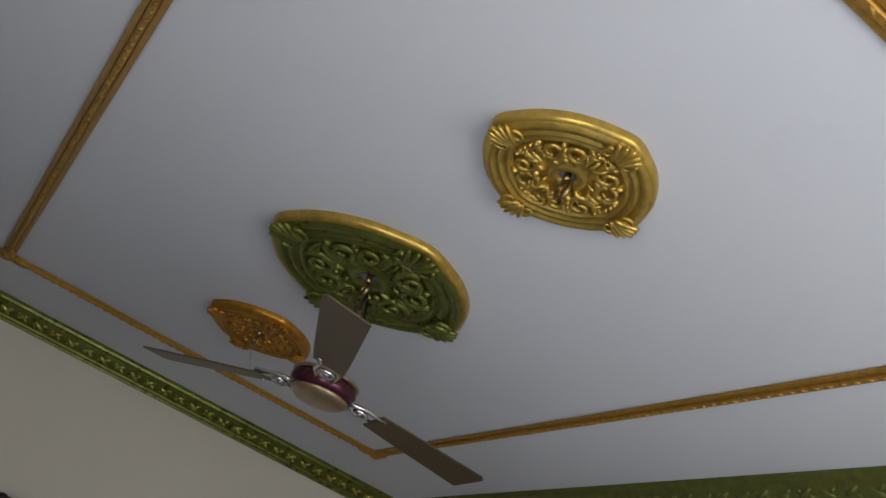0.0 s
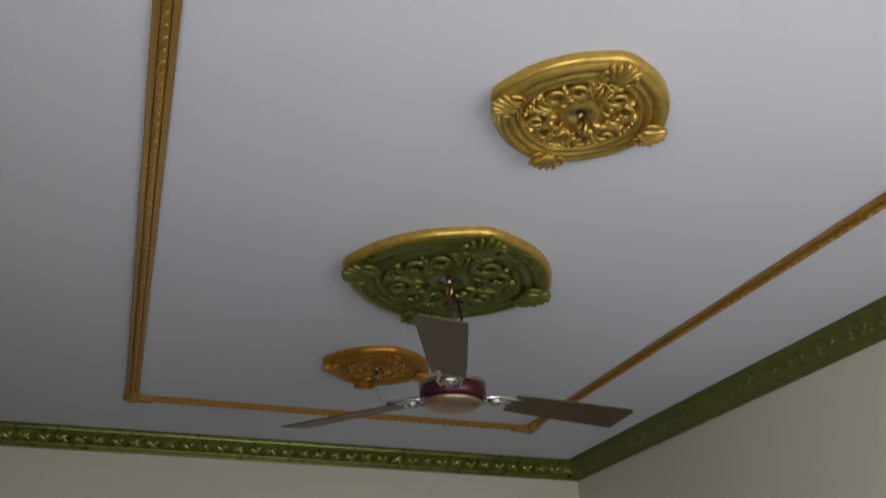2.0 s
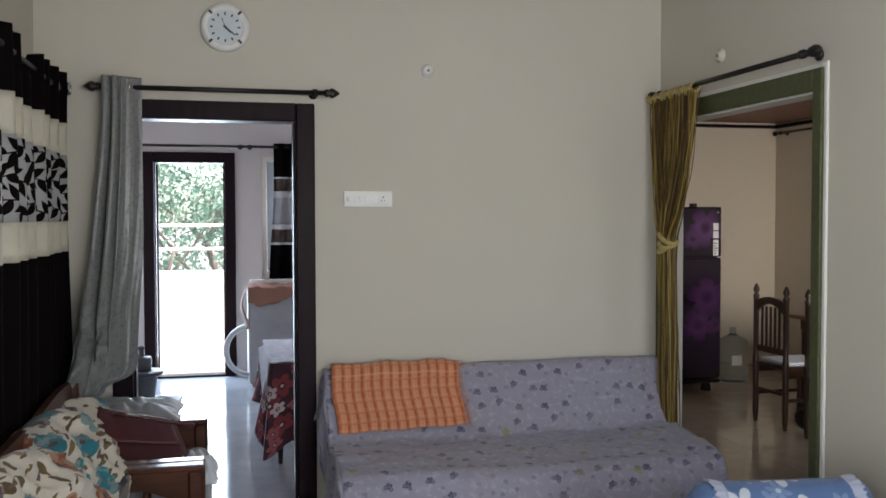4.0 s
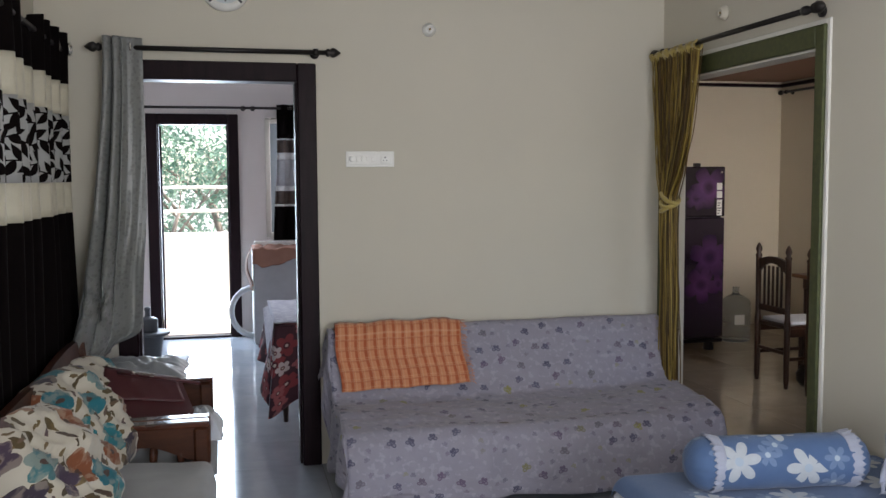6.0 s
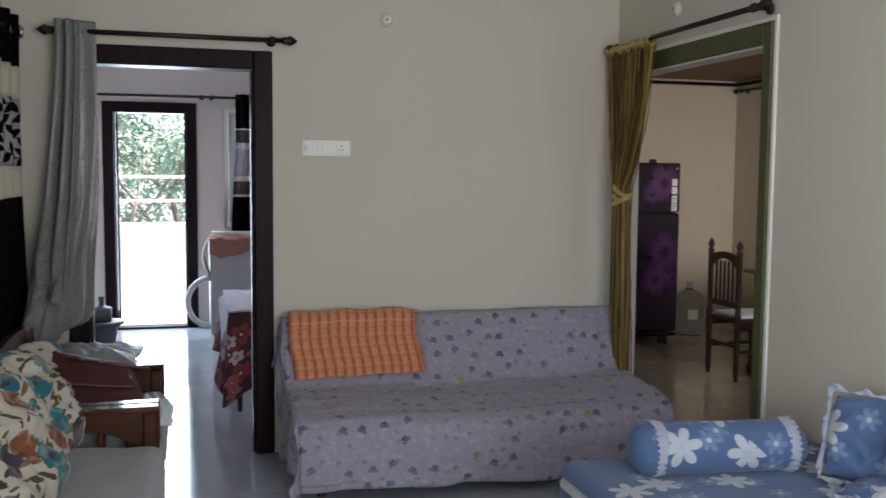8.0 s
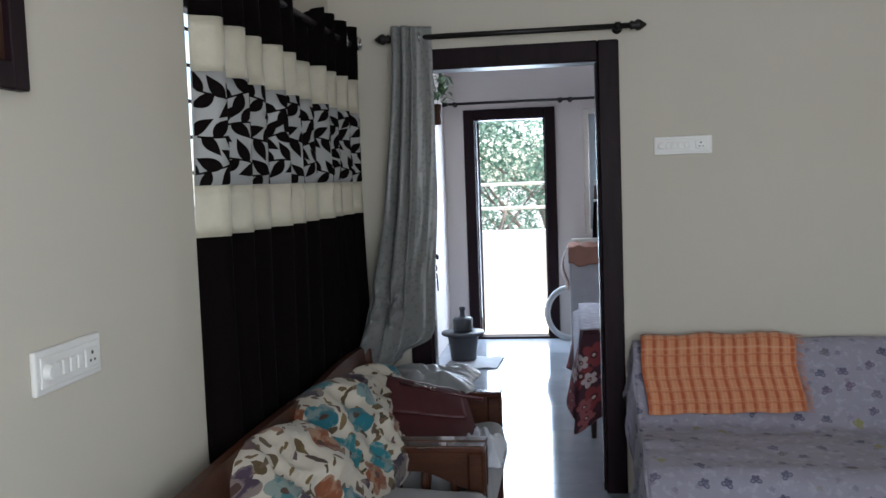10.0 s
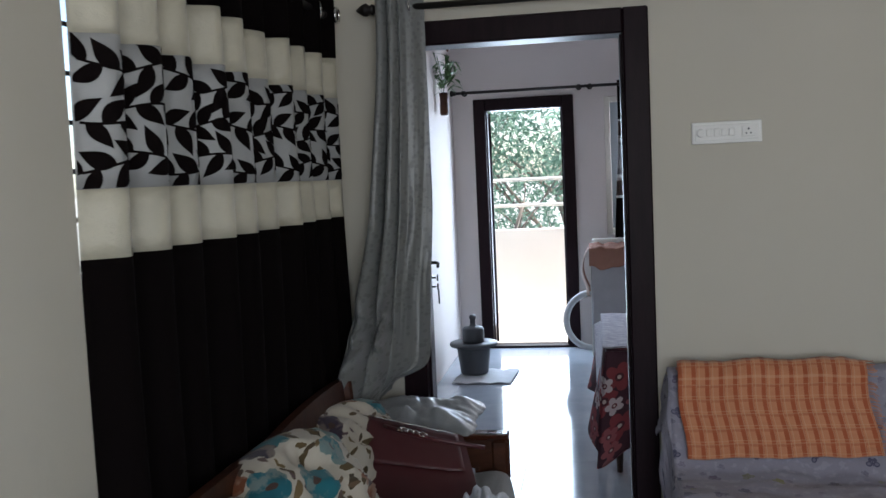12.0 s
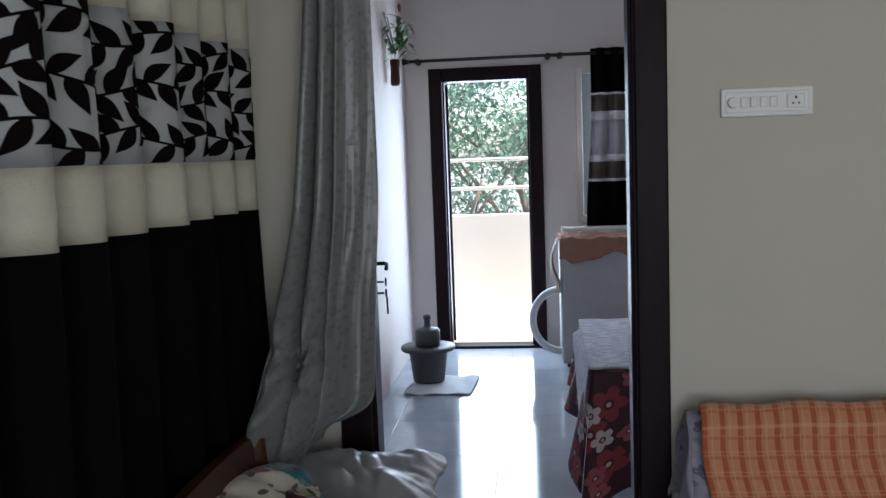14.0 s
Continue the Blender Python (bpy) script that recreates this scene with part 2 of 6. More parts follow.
def sheet(f, nu, nv, uv=None):
    """A surface f(u, v), u and v from 0 to 1, with a map in metres from uv(u, v)."""
    bm = bmesh.new()
    layer = bm.loops.layers.uv.new("UVMap")
    verts = [[bm.verts.new(f(i / nu, j / nv)) for j in range(nv + 1)] for i in range(nu + 1)]
    for i in range(nu):
        for j in range(nv):
            face = bm.faces.new((verts[i][j], verts[i + 1][j], verts[i + 1][j + 1], verts[i][j + 1]))
            for loop, (a, b) in zip(face.loops, ((i, j), (i + 1, j), (i + 1, j + 1), (i, j + 1))):
                loop[layer].uv = uv(a / nu, b / nv) if uv else (a / nu, b / nv)
    return bm


def thicken(ob, t=0.004, offset=0.0):
    mod = ob.modifiers.new("thickness", 'SOLIDIFY')
    mod.thickness, mod.offset = t, offset
    return ob


def smooth01(a, b, x):
    t = min(1, max(0, (x - a) / (b - a)))
    return t * t * (3 - 2 * t)


def fbm(x, y, z=0.0):
    return noise.fractal(Vector((x, y, z)), 1.0, 2.0, 3)


# ---- the large structure ----
H = 2.96
ROOM_L, ROOM_R, NEAR = -1.34, 1.95, -6.3

structure("wall_north", B((-1.46, -1.0, 0, 0.12, 0, H), (-1.0, 0.0, 0, 0.12, 2.1, H), (0.0, 2.07, 0, 0.12, 0, H)), M_WALL,
          "cream painted wall with a door opening", "wall")
structure("wall_east", B((1.95, 2.07, NEAR, -5.9, 0, H), (1.95, 2.07, -5.9, -4.5, 0, 0.9), (1.95, 2.07, -5.9, -4.5, 2.2, H), (1.95, 2.07, -4.5, -1.405, 0, H), (1.95, 2.07, -1.405, -0.05, 2.04, H), (1.95, 2.07, -0.05, 0, 0, H)), M_WALL,
          "cream painted wall with a wide opening to the dining room", "wall")
structure("wall_west", B((-1.46, -1.24, NEAR, -5.9, 0, H), (-1.46, -1.24, -5.9, -4.5, 0, 0.9), (-1.46, -1.24, -5.9, -4.5, 2.2, H), (-1.46, -1.24, -4.5, -1.92, 0, H), (-1.46, -1.34, -1.92, -1.86, 0, H),
                         (-1.46, -1.34, -1.86, -0.42, 0, 1.10), (-1.46, -1.34, -1.86, -0.42, 2.1, H), (-1.46, -1.34, -0.42, 0, 0, H)), M_WALL, "cream painted wall with a curtained window", "wall")
structure("wall_south", B((-1.46, -0.1, NEAR - 0.12, NEAR, 0, H), (-0.1, 1.9, NEAR - 0.12, NEAR, 0, 0.9), (-0.1, 1.9, NEAR - 0.12, NEAR, 2.2, H),
                          (1.9, 2.07, NEAR - 0.12, NEAR, 0, H)), M_WALL, "cream painted wall with a window", "wall")
structure("ceiling_beam", B((-1.34, -1.238, -1.92, 0, 2.63, H)), M_WALL, "cream painted beam along the wall", "beam")
structure("ceiling", B((-1.46, 2.07, NEAR - 0.12, 0.12, H, H + 0.15)), M_CEIL, "white painted ceiling", "ceiling")
# second room
structure("wall_hall_west", B((-1.46, -1.36, 0.12, 4.2, 0, H)), M_WALL2, "pale pink painted wall", "wall")
structure("wall_hall_east", B((1.95, 2.07, 0.12, 4.2, 0, H)), M_WALL2, "pale pink painted wall", "wall")
structure("wall_hall_north", B((-1.46, -1.18, 4.2, 4.32, 0, H), (-1.18, -0.34, 4.2, 4.32, 2.13, H), (-0.34, -0.09, 4.2, 4.32, 0, H),
                               (-0.09, 1.1, 4.2, 4.32, 0, 0.95), (-0.09, 1.1, 4.2, 4.32, 2.1, H), (1.1, 2.07, 4.2, 4.32, 0, H)), M_WALL2,
          "pale pink painted wall with a balcony door", "wall")
structure("ceiling_hall", B((-1.46, 2.07, 0.12, 4.32, H, H + 0.15)), M_CEIL, "white painted ceiling", "ceiling")
# dining room
structure("wall_dining_north", B((2.07, 5.2, 3.6, 3.72, 0, H)), M_WALL3, "warm cream painted wall", "wall")
structure("wall_dining_east", B((5.08, 5.2, -3, 3.6, 0, H)), M_WALL3, "warm cream painted wall", "wall")
structure("wall_dining_south", B((2.07, 3.0, -3.12, -3, 0, H), (3.0, 4.2, -3.12, -3, 0, 0.95), (3.0, 4.2, -3.12, -3, 2.05, H), (4.2, 5.2, -3.12, -3, 0, H)),
          M_WALL3, "warm cream painted wall with an added window", "wall")
structure("ceiling_dining", B((2.07, 5.2, -3.12, 3.72, 2.47, 2.6)), M_BROWN, "terracotta brown painted ceiling", "ceiling")
structure("trim", B((2.07, 5.08, 3.55, 3.6, 2.415, 2.445), (5.03, 5.08, -3, 3.55, 2.415, 2.445)), M_FRAME, "dark trim along the wall head", "trim")
# floors under the tiles
structure("floor", B((-1.46, 2.07, NEAR - 0.12, 4.32, -0.12, -0.006)), M_GROUT, "floor of glossy grey vitrified tiles", "floor")
structure("floor_dining", B((2.07, 5.2, -3.12, 3.72, -0.12, -0.006)), M_GROUT, "floor of glossy beige vitrified tiles", "floor")
structure("floor_balcony", B((-2.6, 2.6, 4.32, 5.75, -0.15, -0.02)), M_BALTILE, "pale tiled balcony floor", "floor")
structure("parapet", B((-2.6, 2.6, 5.62, 5.76, -0.15, 0.93), (-2.6, 2.6, 5.60, 5.62, -0.02, 0.10), bevel=0.004), M_PARAPET, "pale yellow painted balcony parapet", "parapet")
structure("wall_balcony", B((-2.72, -2.6, 4.32, 5.76, -0.15, 2.9), (2.6, 2.72, 4.32, 5.76, -0.15, 2.9)), M_PARAPET, "pale yellow side wall of the balcony", "wall")


# ---- doors, window frames, rods ----
def door_frame(name, x0, x1, y0, y1, top, w, label):
    ob = tagged(new(name), label, "door", "", "structure")
    part("jamb", B((x0, x0 + w, y0, y1, 0, top), bevel=0.006), M_FRAME, ob)
    part("jamb", B((x1 - w, x1, y0, y1, 0, top), bevel=0.006), M_FRAME, ob)
    part("head", B((x0 + w, x1 - w, y0, y1, top - w, top), bevel=0.006), M_FRAME, ob)
    part("stop", B((x0 + w, x0 + w + 0.012, y0 + 0.05, y1 - 0.004, 0.0, top - w)), M_FRAME, ob)
    part("stop", B((x1 - w - 0.012, x1 - w, y0 + 0.05, y1 - 0.004, 0.0, top - w)), M_FRAME, ob)
    return ob


door_1 = door_frame("door_1", -1.0, 0.0, -0.02, 0.13, 2.1, 0.095, "dark stained wooden door standing open")
leaf = part("door_leaf", B((-0.975, -0.94, 0.14, 0.90, 0.008, 2.0), (-0.94, -0.932, 0.24, 0.84, 0.2, 0.9), (-0.94, -0.932, 0.24, 0.84, 1.1, 1.85), bevel=0.004), M_FRAME, door_1)
part("lock_plate", B((-0.94, -0.931, 0.86, 0.90, 0.93, 1.10), bevel=0.003), M_BLACKIRON, leaf)
part("door_handle", T([(-0.935, 0.88, 1.07), (-0.895, 0.88, 1.07), (-0.885, 0.86, 1.068), (-0.885, 0.78, 1.06)], 0.008, 8), M_BLACKIRON, leaf, smooth=True)


def key(y, z, length):
    bm = T([(-0.932, y, z), (-0.90, y, z)], 0.004, 8)
    tube(bm, [(-0.892, y + 0.014 * math.cos(a), z + 0.014 * math.sin(a)) for a in np.linspace(0, math.tau, 12, False)], 0.004, 6, True)
    if length:
        tube(bm, [(-0.89, y, z - 0.015), (-0.888, y, z - length)], 0.004, 6)
        box(bm, -0.892, -0.886, y, y + 0.016, z - length, z - length + 0.022)
    return bm


part("key", key(0.88, 0.995, 0.0), M_BLACKIRON, leaf, smooth=True)
part("key", key(0.88, 0.95, 0.085), M_BLACKIRON, leaf, smooth=True)
part("bolt", T([(-0.935, 0.90, 1.80), (-0.935, 0.90, 1.98)], 0.007, 8), M_CHROME, leaf, smooth=True)

swing = Matrix.Translation((-0.905, 0.14, 0)) @ pose(0, 0, 0, 0, 0, 8) @ Matrix.Translation((0.905, -0.14, 0))
for piece in (leaf, *leaf.children):
    piece.data.transform(swing)
door_2 = door_frame("door_2", -1.18, -0.34, 4.17, 4.33, 2.13, 0.10, "dark stained balcony door standing open")
part("threshold", B((-1.08, -0.44, 4.17, 4.33, -0.005, 0.02), bevel=0.004), M_FRAME, door_2)
leaf2 = part("door_leaf", B((-1.085, -1.05, 4.34, 4.95, 0.03, 2.02), bevel=0.004), M_FRAME, door_2)
part("latch", B((-1.05, -1.04, 4.6, 4.72, 1.0, 1.03), bevel=0.003), M_CHROME, leaf2)
swing = Matrix.Translation((-1.085, 4.34, 0)) @ pose(0, 0, 0, 0, 0, 14) @ Matrix.Translation((1.085, -4.34, 0))
for piece in (leaf2, *leaf2.children):
    piece.data.transform(swing)

# wide opening in the east wall: olive frame with a white outer bead
arch = tagged(new("door_3"), "olive green painted frame of the dining opening", "doorway", "", "structure")
part("jamb", B((1.925, 2.075, -1.465, -1.402, 0, 2.13), bevel=0.005), M_GREENWOOD, arch)
part("jamb", B((1.925, 1.948, -0.05, -0.003, 0, 2.04), bevel=0.005), M_GREENWOOD, arch)
part("head", B((1.925, 1.948, -1.402, -0.003, 2.04, 2.13), bevel=0.005), M_GREENWOOD, arch)
part("bead", B((1.935, 1.948, -1.487, -1.465, 0, 2.152), (1.935, 1.948, -1.465, -0.003, 2.13, 2.152), bevel=0.003), M_WHITEPAINT, arch, "white painted bead")
part("inner_bead", B((1.952, 2.06, -1.40, -0.052, 2.032, 2.0395)), M_WHITEPAINT, arch)


def window(name, axis, at, a0, a1, z0, z1, depth, label, bars=6, mat=M_FRAME):
    """A framed window with a grille; axis 'x': in a wall of that x, else of that y."""
    ob = tagged(new(name), label, "window", "", "structure")

    def bx(p0, p1, q0, q1, d0, d1):
        return (at + d0, at + d1, p0, p1, q0, q1) if axis == 'x' else (p0, p1, at + d0, at + d1, q0, q1)
    w = 0.05
    part("window_frame", B(bx(a0, a0 + w, z0, z1, 0, depth), bx(a1 - w, a1, z0, z1, 0, depth), bx(a0 + w, a1 - w, z0, z0 + w, 0, depth),
                           bx(a0 + w, a1 - w, z1 - w, z1, 0, depth), bevel=0.004), mat, ob)
    mid = (a0 + a1) / 2
    part("mullion", B(bx(mid - 0.02, mid + 0.02, z0 + w, z1 - w, 0.005, depth - 0.005), bevel=0.003), mat, ob)
    for k in range(bars):
        z = z0 + w + (k + 0.5) * (z1 - z0 - 2 * w) / bars
        ends = [(at + depth / 2, a0 + w, z), (at + depth / 2, a1 - w, z)] if axis == 'x' else [(a0 + w, at + depth / 2, z), (a1 - w, at + depth / 2, z)]
        part("bar", T(ends, 0.006, 8), M_BLACKIRON, ob, smooth=True)
    return ob


window("window_1", 'x', -1.44, -1.86, -0.42, 1.10, 2.1, 0.05, "bright window with a black iron grille", 8)
window("window_2", 'y', 4.24, -0.09, 1.1, 0.95, 2.1, 0.05, "grey framed window with a grille", 9, M_WHITEPAINT)
M_FROST = m_plain("frosted window glass", (0.17, 0.20, 0.22), 0.55, 0.0, Transmission_Weight=0.15)
for a, b in ((-0.04, 0.485), (0.525, 1.05)):
    pane = part("pane", B((a, b, 4.247, 4.252, 1.0, 2.05)), M_FROST, bpy.data.objects["window_2"], "frosted glass pane")
    pane.visible_shadow = False
window("window_3", 'y', NEAR - 0.08, -0.1, 1.9, 0.9, 2.2, 0.05, "wide window with an iron grille", 6, M_WHITEPAINT)
window("window_5", 'x', -1.44, -5.9, -4.5, 0.9, 2.2, 0.05, "wide window with an iron grille", 6, M_WHITEPAINT)
# unseen east window, added only as an opening for the east fill
window("window_6", 'x', 2.01, -5.9, -4.5, 0.9, 2.2, 0.05, "wide window with an iron grille", 6, M_WHITEPAINT)
# unseen dining window, made up to hold the fill lamp
window("window_4", 'y', -3.08, 3.0, 4.2, 0.95, 2.05, 0.05, "unseen window with a grille added to light the dining room", 6, M_WHITEPAINT)


# ---- cornice ----
def cornice_run(p0, p1, inward, mitre):
    """A moulding along p0-p1 below the ceiling, with mitred ends."""
    prof = [(0.0, 2.862), (0.012, 2.862), (0.016, 2.872), (0.026, 2.876), (0.03, 2.886), (0.05, 2.902), (0.066, 2.924), (0.072, 2.934),
            (0.086, 2.938), (0.09, 2.950), (0.1, 2.953), (0.1, 2.9595), (0.0, 2.9595)]
    p0, p1, n = Vector(p0), Vector(p1), Vector(inward)
    along = (p1 - p0).normalized()
    bm = bmesh.new()
    ends = []
    for p, s, on in ((p0, 1, mitre[0]), (p1, -1, mitre[1])):
        ends.append([bm.verts.new(p + n * (d + 0.001) + along * (s * d * on) + Vector((0, 0, z))) for d, z in prof])
    k = len(prof)
    for i in range(k):
        bm.faces.new((ends[0][i], ends[0][(i + 1) % k], ends[1][(i + 1) % k], ends[1][i]))
    bm.faces.new(ends[0][::-1])
    bm.faces.new(ends[1])
    bmesh.ops.recalc_face_normals(bm, faces=bm.faces)
    return bm


def blob(bm, m, sub=1):
    bmesh.ops.create_icosphere(bm, subdivisions=sub, radius=1, matrix=m)


def cornice_relief(p0, p1, inward, step=0.085):
    bm = bmesh.new()
    p0, p1, n = Vector(p0), Vector(p1), Vector(inward)
    along = (p1 - p0).normalized()
    count = int((p1 - p0).length / step)
    face = (n * 0.62 + Vector((0, 0, -0.78))).normalized()
    rise = along.cross(face)
    basis = Matrix((along, rise, face)).transposed().to_4x4()
    for i in range(count):
        c = p0 + along * ((i + 0.5) * step) + n * 0.049 + Vector((0, 0, 2.907))
        s = 1 if i % 2 else -1
        m = Matrix.Translation(c) @ basis
        blob(bm, m @ pose(0, 0.004 * s, 0, 0, 0, 32 * s) @ Matrix.Diagonal((0.036, 0.012, 0.012, 1)))
        blob(bm, m @ pose(0.018, -0.008 * s, 0, 0, 0, -40 * s) @ Matrix.Diagonal((0.020, 0.009, 0.011, 1)))
        blob(bm, m @ pose(-0.02, 0.011 * s, 0.0) @ Matrix.Diagonal((0.008, 0.008, 0.008, 1)))
    return bm


for name, p0, p1, n, mit in (("cornice_north", (-1.238, 0, 0), (1.95, 0, 0), (0, -1, 0), (1, 1)),
                             ("cornice_east", (1.95, 0, 0), (1.95, NEAR, 0), (-1, 0, 0), (1, 0)),
                             ("cornice_west", (-1.238, NEAR, 0), (-1.238, 0, 0), (1, 0, 0), (0, 1))):
    # side runs lie in shade: it is painted in with the darker green
    c = structure(name, cornice_run(p0, p1, n, mit), M_GREEN if name == "cornice_north" else M_GREENSHADED, "metallic green plaster cornice with a leaf relief", "cornice")
    part("relief", cornice_relief(p0, p1, n), M_GREENGILT if name == "cornice_north" else M_GREENSHADED, c, smooth=True)


# ---- gold rectangle on the ceiling ----
def ceiling_rail():
    ob = thing("ceiling_moulding", "thin gold painted moulding forming a rectangle on the ceiling", "moulding", at=(0.38, -2.36, H))
    x0, x1, y0, y1, w = -0.548, 1.352, -4.05, -0.695, 0.055
    for a, b, horizontal in (((x0, y1), (x1, y1), 1), ((x0, y0), (x1, y0), 1), ((x0, y0), (x0, y1), 0), ((x1, y0), (x1, y1), 0)):
        bm = bmesh.new()
        (ax, ay), (bx, by) = a, b
        for o, hgt in ((-w / 2, 0.012), (-w / 6, 0.02), (w / 6, 0.012)):
            o2 = o + w / 3
            if horizontal:
                box(bm, ax + w / 2, bx - w / 2, ay + o, ay + o2, H - hgt, H - 0.001, 0.003)
            else:
                box(bm, ax + o, ax + o2, ay + w / 2, by - w / 2, H - hgt, H - 0.001, 0.003)
        part("strip", bm, M_GILT, ob)
        bm = bmesh.new()
        length = (bx - ax) if horizontal else (by - ay)
        for k in range(int(length / 0.04) - 2):
            d = 0.05 + k * 0.04
            c = (ax + d, ay, H - 0.02) if horizontal else (ax, ay + d, H - 0.02)
            blob(bm, Matrix.Translation(c) @ pose(0, 0, 0, 0, 0, 25 + (0 if horizontal else 90)) @ Matrix.Diagonal((0.016, 0.0055, 0.006, 1)))
        part("rope_relief", bm, M_GILT, ob, smooth=True)
    for cx, sx in ((x0, 1), (x1, -1)):
        for cy, sy in ((y0, 1), (y1, -1)):
            bm = B((cx - 0.036, cx + 0.036, cy - 0.036, cy + 0.036, H - 0.02, H - 0.001), bevel=0.006)
            blob(bm, Matrix.Translation((cx, cy, H - 0.022)) @ Matrix.Diagonal((0.026, 0.026, 0.012, 1)), 2)
            for dx, dy, ang in ((sx * 0.06, 0, 0), (0, sy * 0.06, 90)):
                blob(bm, Matrix.Translation((cx + dx, cy + dy, H - 0.016)) @ pose(0, 0, 0, 0, 0, ang) @ Matrix.Diagonal((0.045, 0.03, 0.014, 1)), 2)
            part("corner_leaf", bm, M_GILT, ob, smooth=True)


ceiling_rail()


# ---- plaster medallions ----
def medallion(name, cx, cy, R, mat, edge_mat, label, turn, wire):
    ob = thing(name, label, "ceiling rose", "ceiling roses", at=(cx, cy, H))
    bosses = [radians(turn + 90 * k) for k in range(4)]

    def near(th):
        return max(math.exp(-(((th - b + math.pi) % math.tau - math.pi) / 0.20) ** 2) for b in bosses)

    def rim(th):
        return R * (0.95 + 0.05 * near(th) - 0.025 * abs(math.sin(2 * (th - bosses[0]))) ** 3)

    prof = [(0.0, 0.016), (0.10, 0.018), (0.14, 0.034), (0.20, 0.030), (0.24, 0.020), (0.40, 0.020), (0.56, 0.022), (0.64, 0.026), (0.66, 0.036),
            (0.69, 0.041), (0.71, 0.030), (0.74, 0.029), (0.755, 0.042), (0.79, 0.043), (0.805, 0.031), (0.84, 0.031), (0.86, 0.044),
            (0.91, 0.042), (0.95, 0.032)]
    edge = [(0.95, 0.032), (0.98, 0.030), (1.0, 0.018), (1.0, 0.0)]
    k = 0.6 + 0.25 * R / 0.34

    def turned_relief(pr, seg=96):
        bm = bmesh.new()
        rings = []
        for r, h in pr:
            rings.append([bm.verts.new((cx + rim(t) * r * math.cos(t), cy + rim(t) * r * math.sin(t),
                                        H - 0.0006 - h * k)) for t in [math.tau * i / seg for i in range(seg)]])
        for r0, r1 in zip(rings, rings[1:]):
            for i in range(seg):
                bm.faces.new((r0[i], r1[i], r1[(i + 1) % seg], r0[(i + 1) % seg]))
        return bm
    part("dish", turned_relief(prof[1:]), mat, ob, smooth=True)
    part("rim", turned_relief(edge), edge_mat, ob, smooth=True)
    rnd = random.Random(int(cx * 977 + cy * 131))

    def at(r, th, h):
        return Vector((cx + R * r * math.cos(th), cy + R * r * math.sin(th), H - h * k))
    for b in bosses:
        bm = bmesh.new()
        for j in (-2, -1, 0, 1, 2):
            p = at(0.84 + 0.02 * (2 - abs(j)), b + j * 0.055, 0.052)
            blob(bm, Matrix.Translation(p) @ pose(0, 0, 0, 0, 0, math.degrees(b) + j * 14) @ Matrix.Diagonal((0.15 * R, 0.035 * R, 0.014 * k, 1)), 2)
        for j in (-1, 1):
            a0 = b + j * 0.17
            tube(bm, [at(0.80 + 0.07 * math.cos(t), a0 + j * 0.06 * math.sin(t), 0.052) for t in np.linspace(0, 5.2, 12)],
                 [0.028 * R * (1 - 0.06 * i) for i in range(12)], 7)
        part("leaf_boss", bm, mat, ob, smooth=True)
    def knob(name, p, ang, size, tilt=0.0):
        bm = bmesh.new()
        blob(bm, Matrix.Translation(p) @ pose(0, 0, 0, tilt, 0, ang) @ Matrix.Diagonal((*size, 1)), 2)
        part(name, bm, mat, ob, smooth=True)
    for q in range(4):
        for s in (-1, 1):
            c_th = bosses[q] + radians(45) + s * 0.30
            spiral = []
            for i in range(22):
                t = i / 21
                rr = 0.165 * (1 - 0.80 * t)
                a = s * (t * 9.0 + 0.6)
                spiral.append(at(0.46, c_th, 0.026) + Vector((R * rr * math.cos(c_th + a), R * rr * math.sin(c_th + a), -0.012 * t)))
            part("scroll", T(spiral, [R * 0.046 * (1 - 0.55 * i / 21) for i in range(22)], 7), mat, ob, smooth=True)
            for j in range(5):
                a = c_th + s * (0.10 + 0.07 * j)
                knob("acanthus_leaf", at(0.29 + 0.075 * j, a, 0.024), math.degrees(a) + s * (25 + 18 * j), (0.078 * R, 0.026 * R, 0.013), rnd.uniform(-14, 14))
        a = bosses[q] + radians(45)
        for j in range(4):
            knob("petal", at(0.33 + 0.075 * j, a, 0.026), math.degrees(a), (0.05 * R, (0.055 - 0.008 * j) * R, 0.016))
        for j in range(5):
            knob("bead", at(0.585, bosses[q] + (j - 2) * 0.13, 0.026), 0, (0.028 * R, 0.028 * R, 0.014))
        for j in (-1, 0, 1):
            knob("acanthus_leaf", at(0.40, bosses[q] + j * 0.2, 0.024), math.degrees(bosses[q]) + j * 40, (0.11 * R, 0.030 * R, 0.015))
    hook = T([(cx, cy, H - 0.005), (cx, cy, H - 0.045 * k)], 0.009, 10)
    tube(hook, [(cx, cy + 0.022 * math.sin(a), H - 0.045 * k - 0.022 + 0.022 * math.cos(a)) for a in np.linspace(0, math.tau, 18, False)], 0.006, 8, True)
    part("hook", hook, M_BRASS, ob, smooth=True)
    if wire:
        part("wire", T([(cx + 0.008, cy, H - 0.02), (cx - 0.014, cy - 0.004, H - 0.06), (cx + 0.004, cy - 0.01, H - 0.06 - 0.06 * wire), (cx + 0.026 * wire, cy - 0.012, H - 0.06 - 0.11 * wire)], 0.0013, 6),
             M_BRASS, ob, smooth=True)
        part("wire", T([(cx + 0.012, cy, H - 0.02), (cx + 0.03, cy - 0.01, H - 0.06), (cx + 0.045, cy - 0.012, H - 0.062 - 0.03 * wire)], 0.0011, 6), M_BRASS, ob, smooth=True)
    return ob


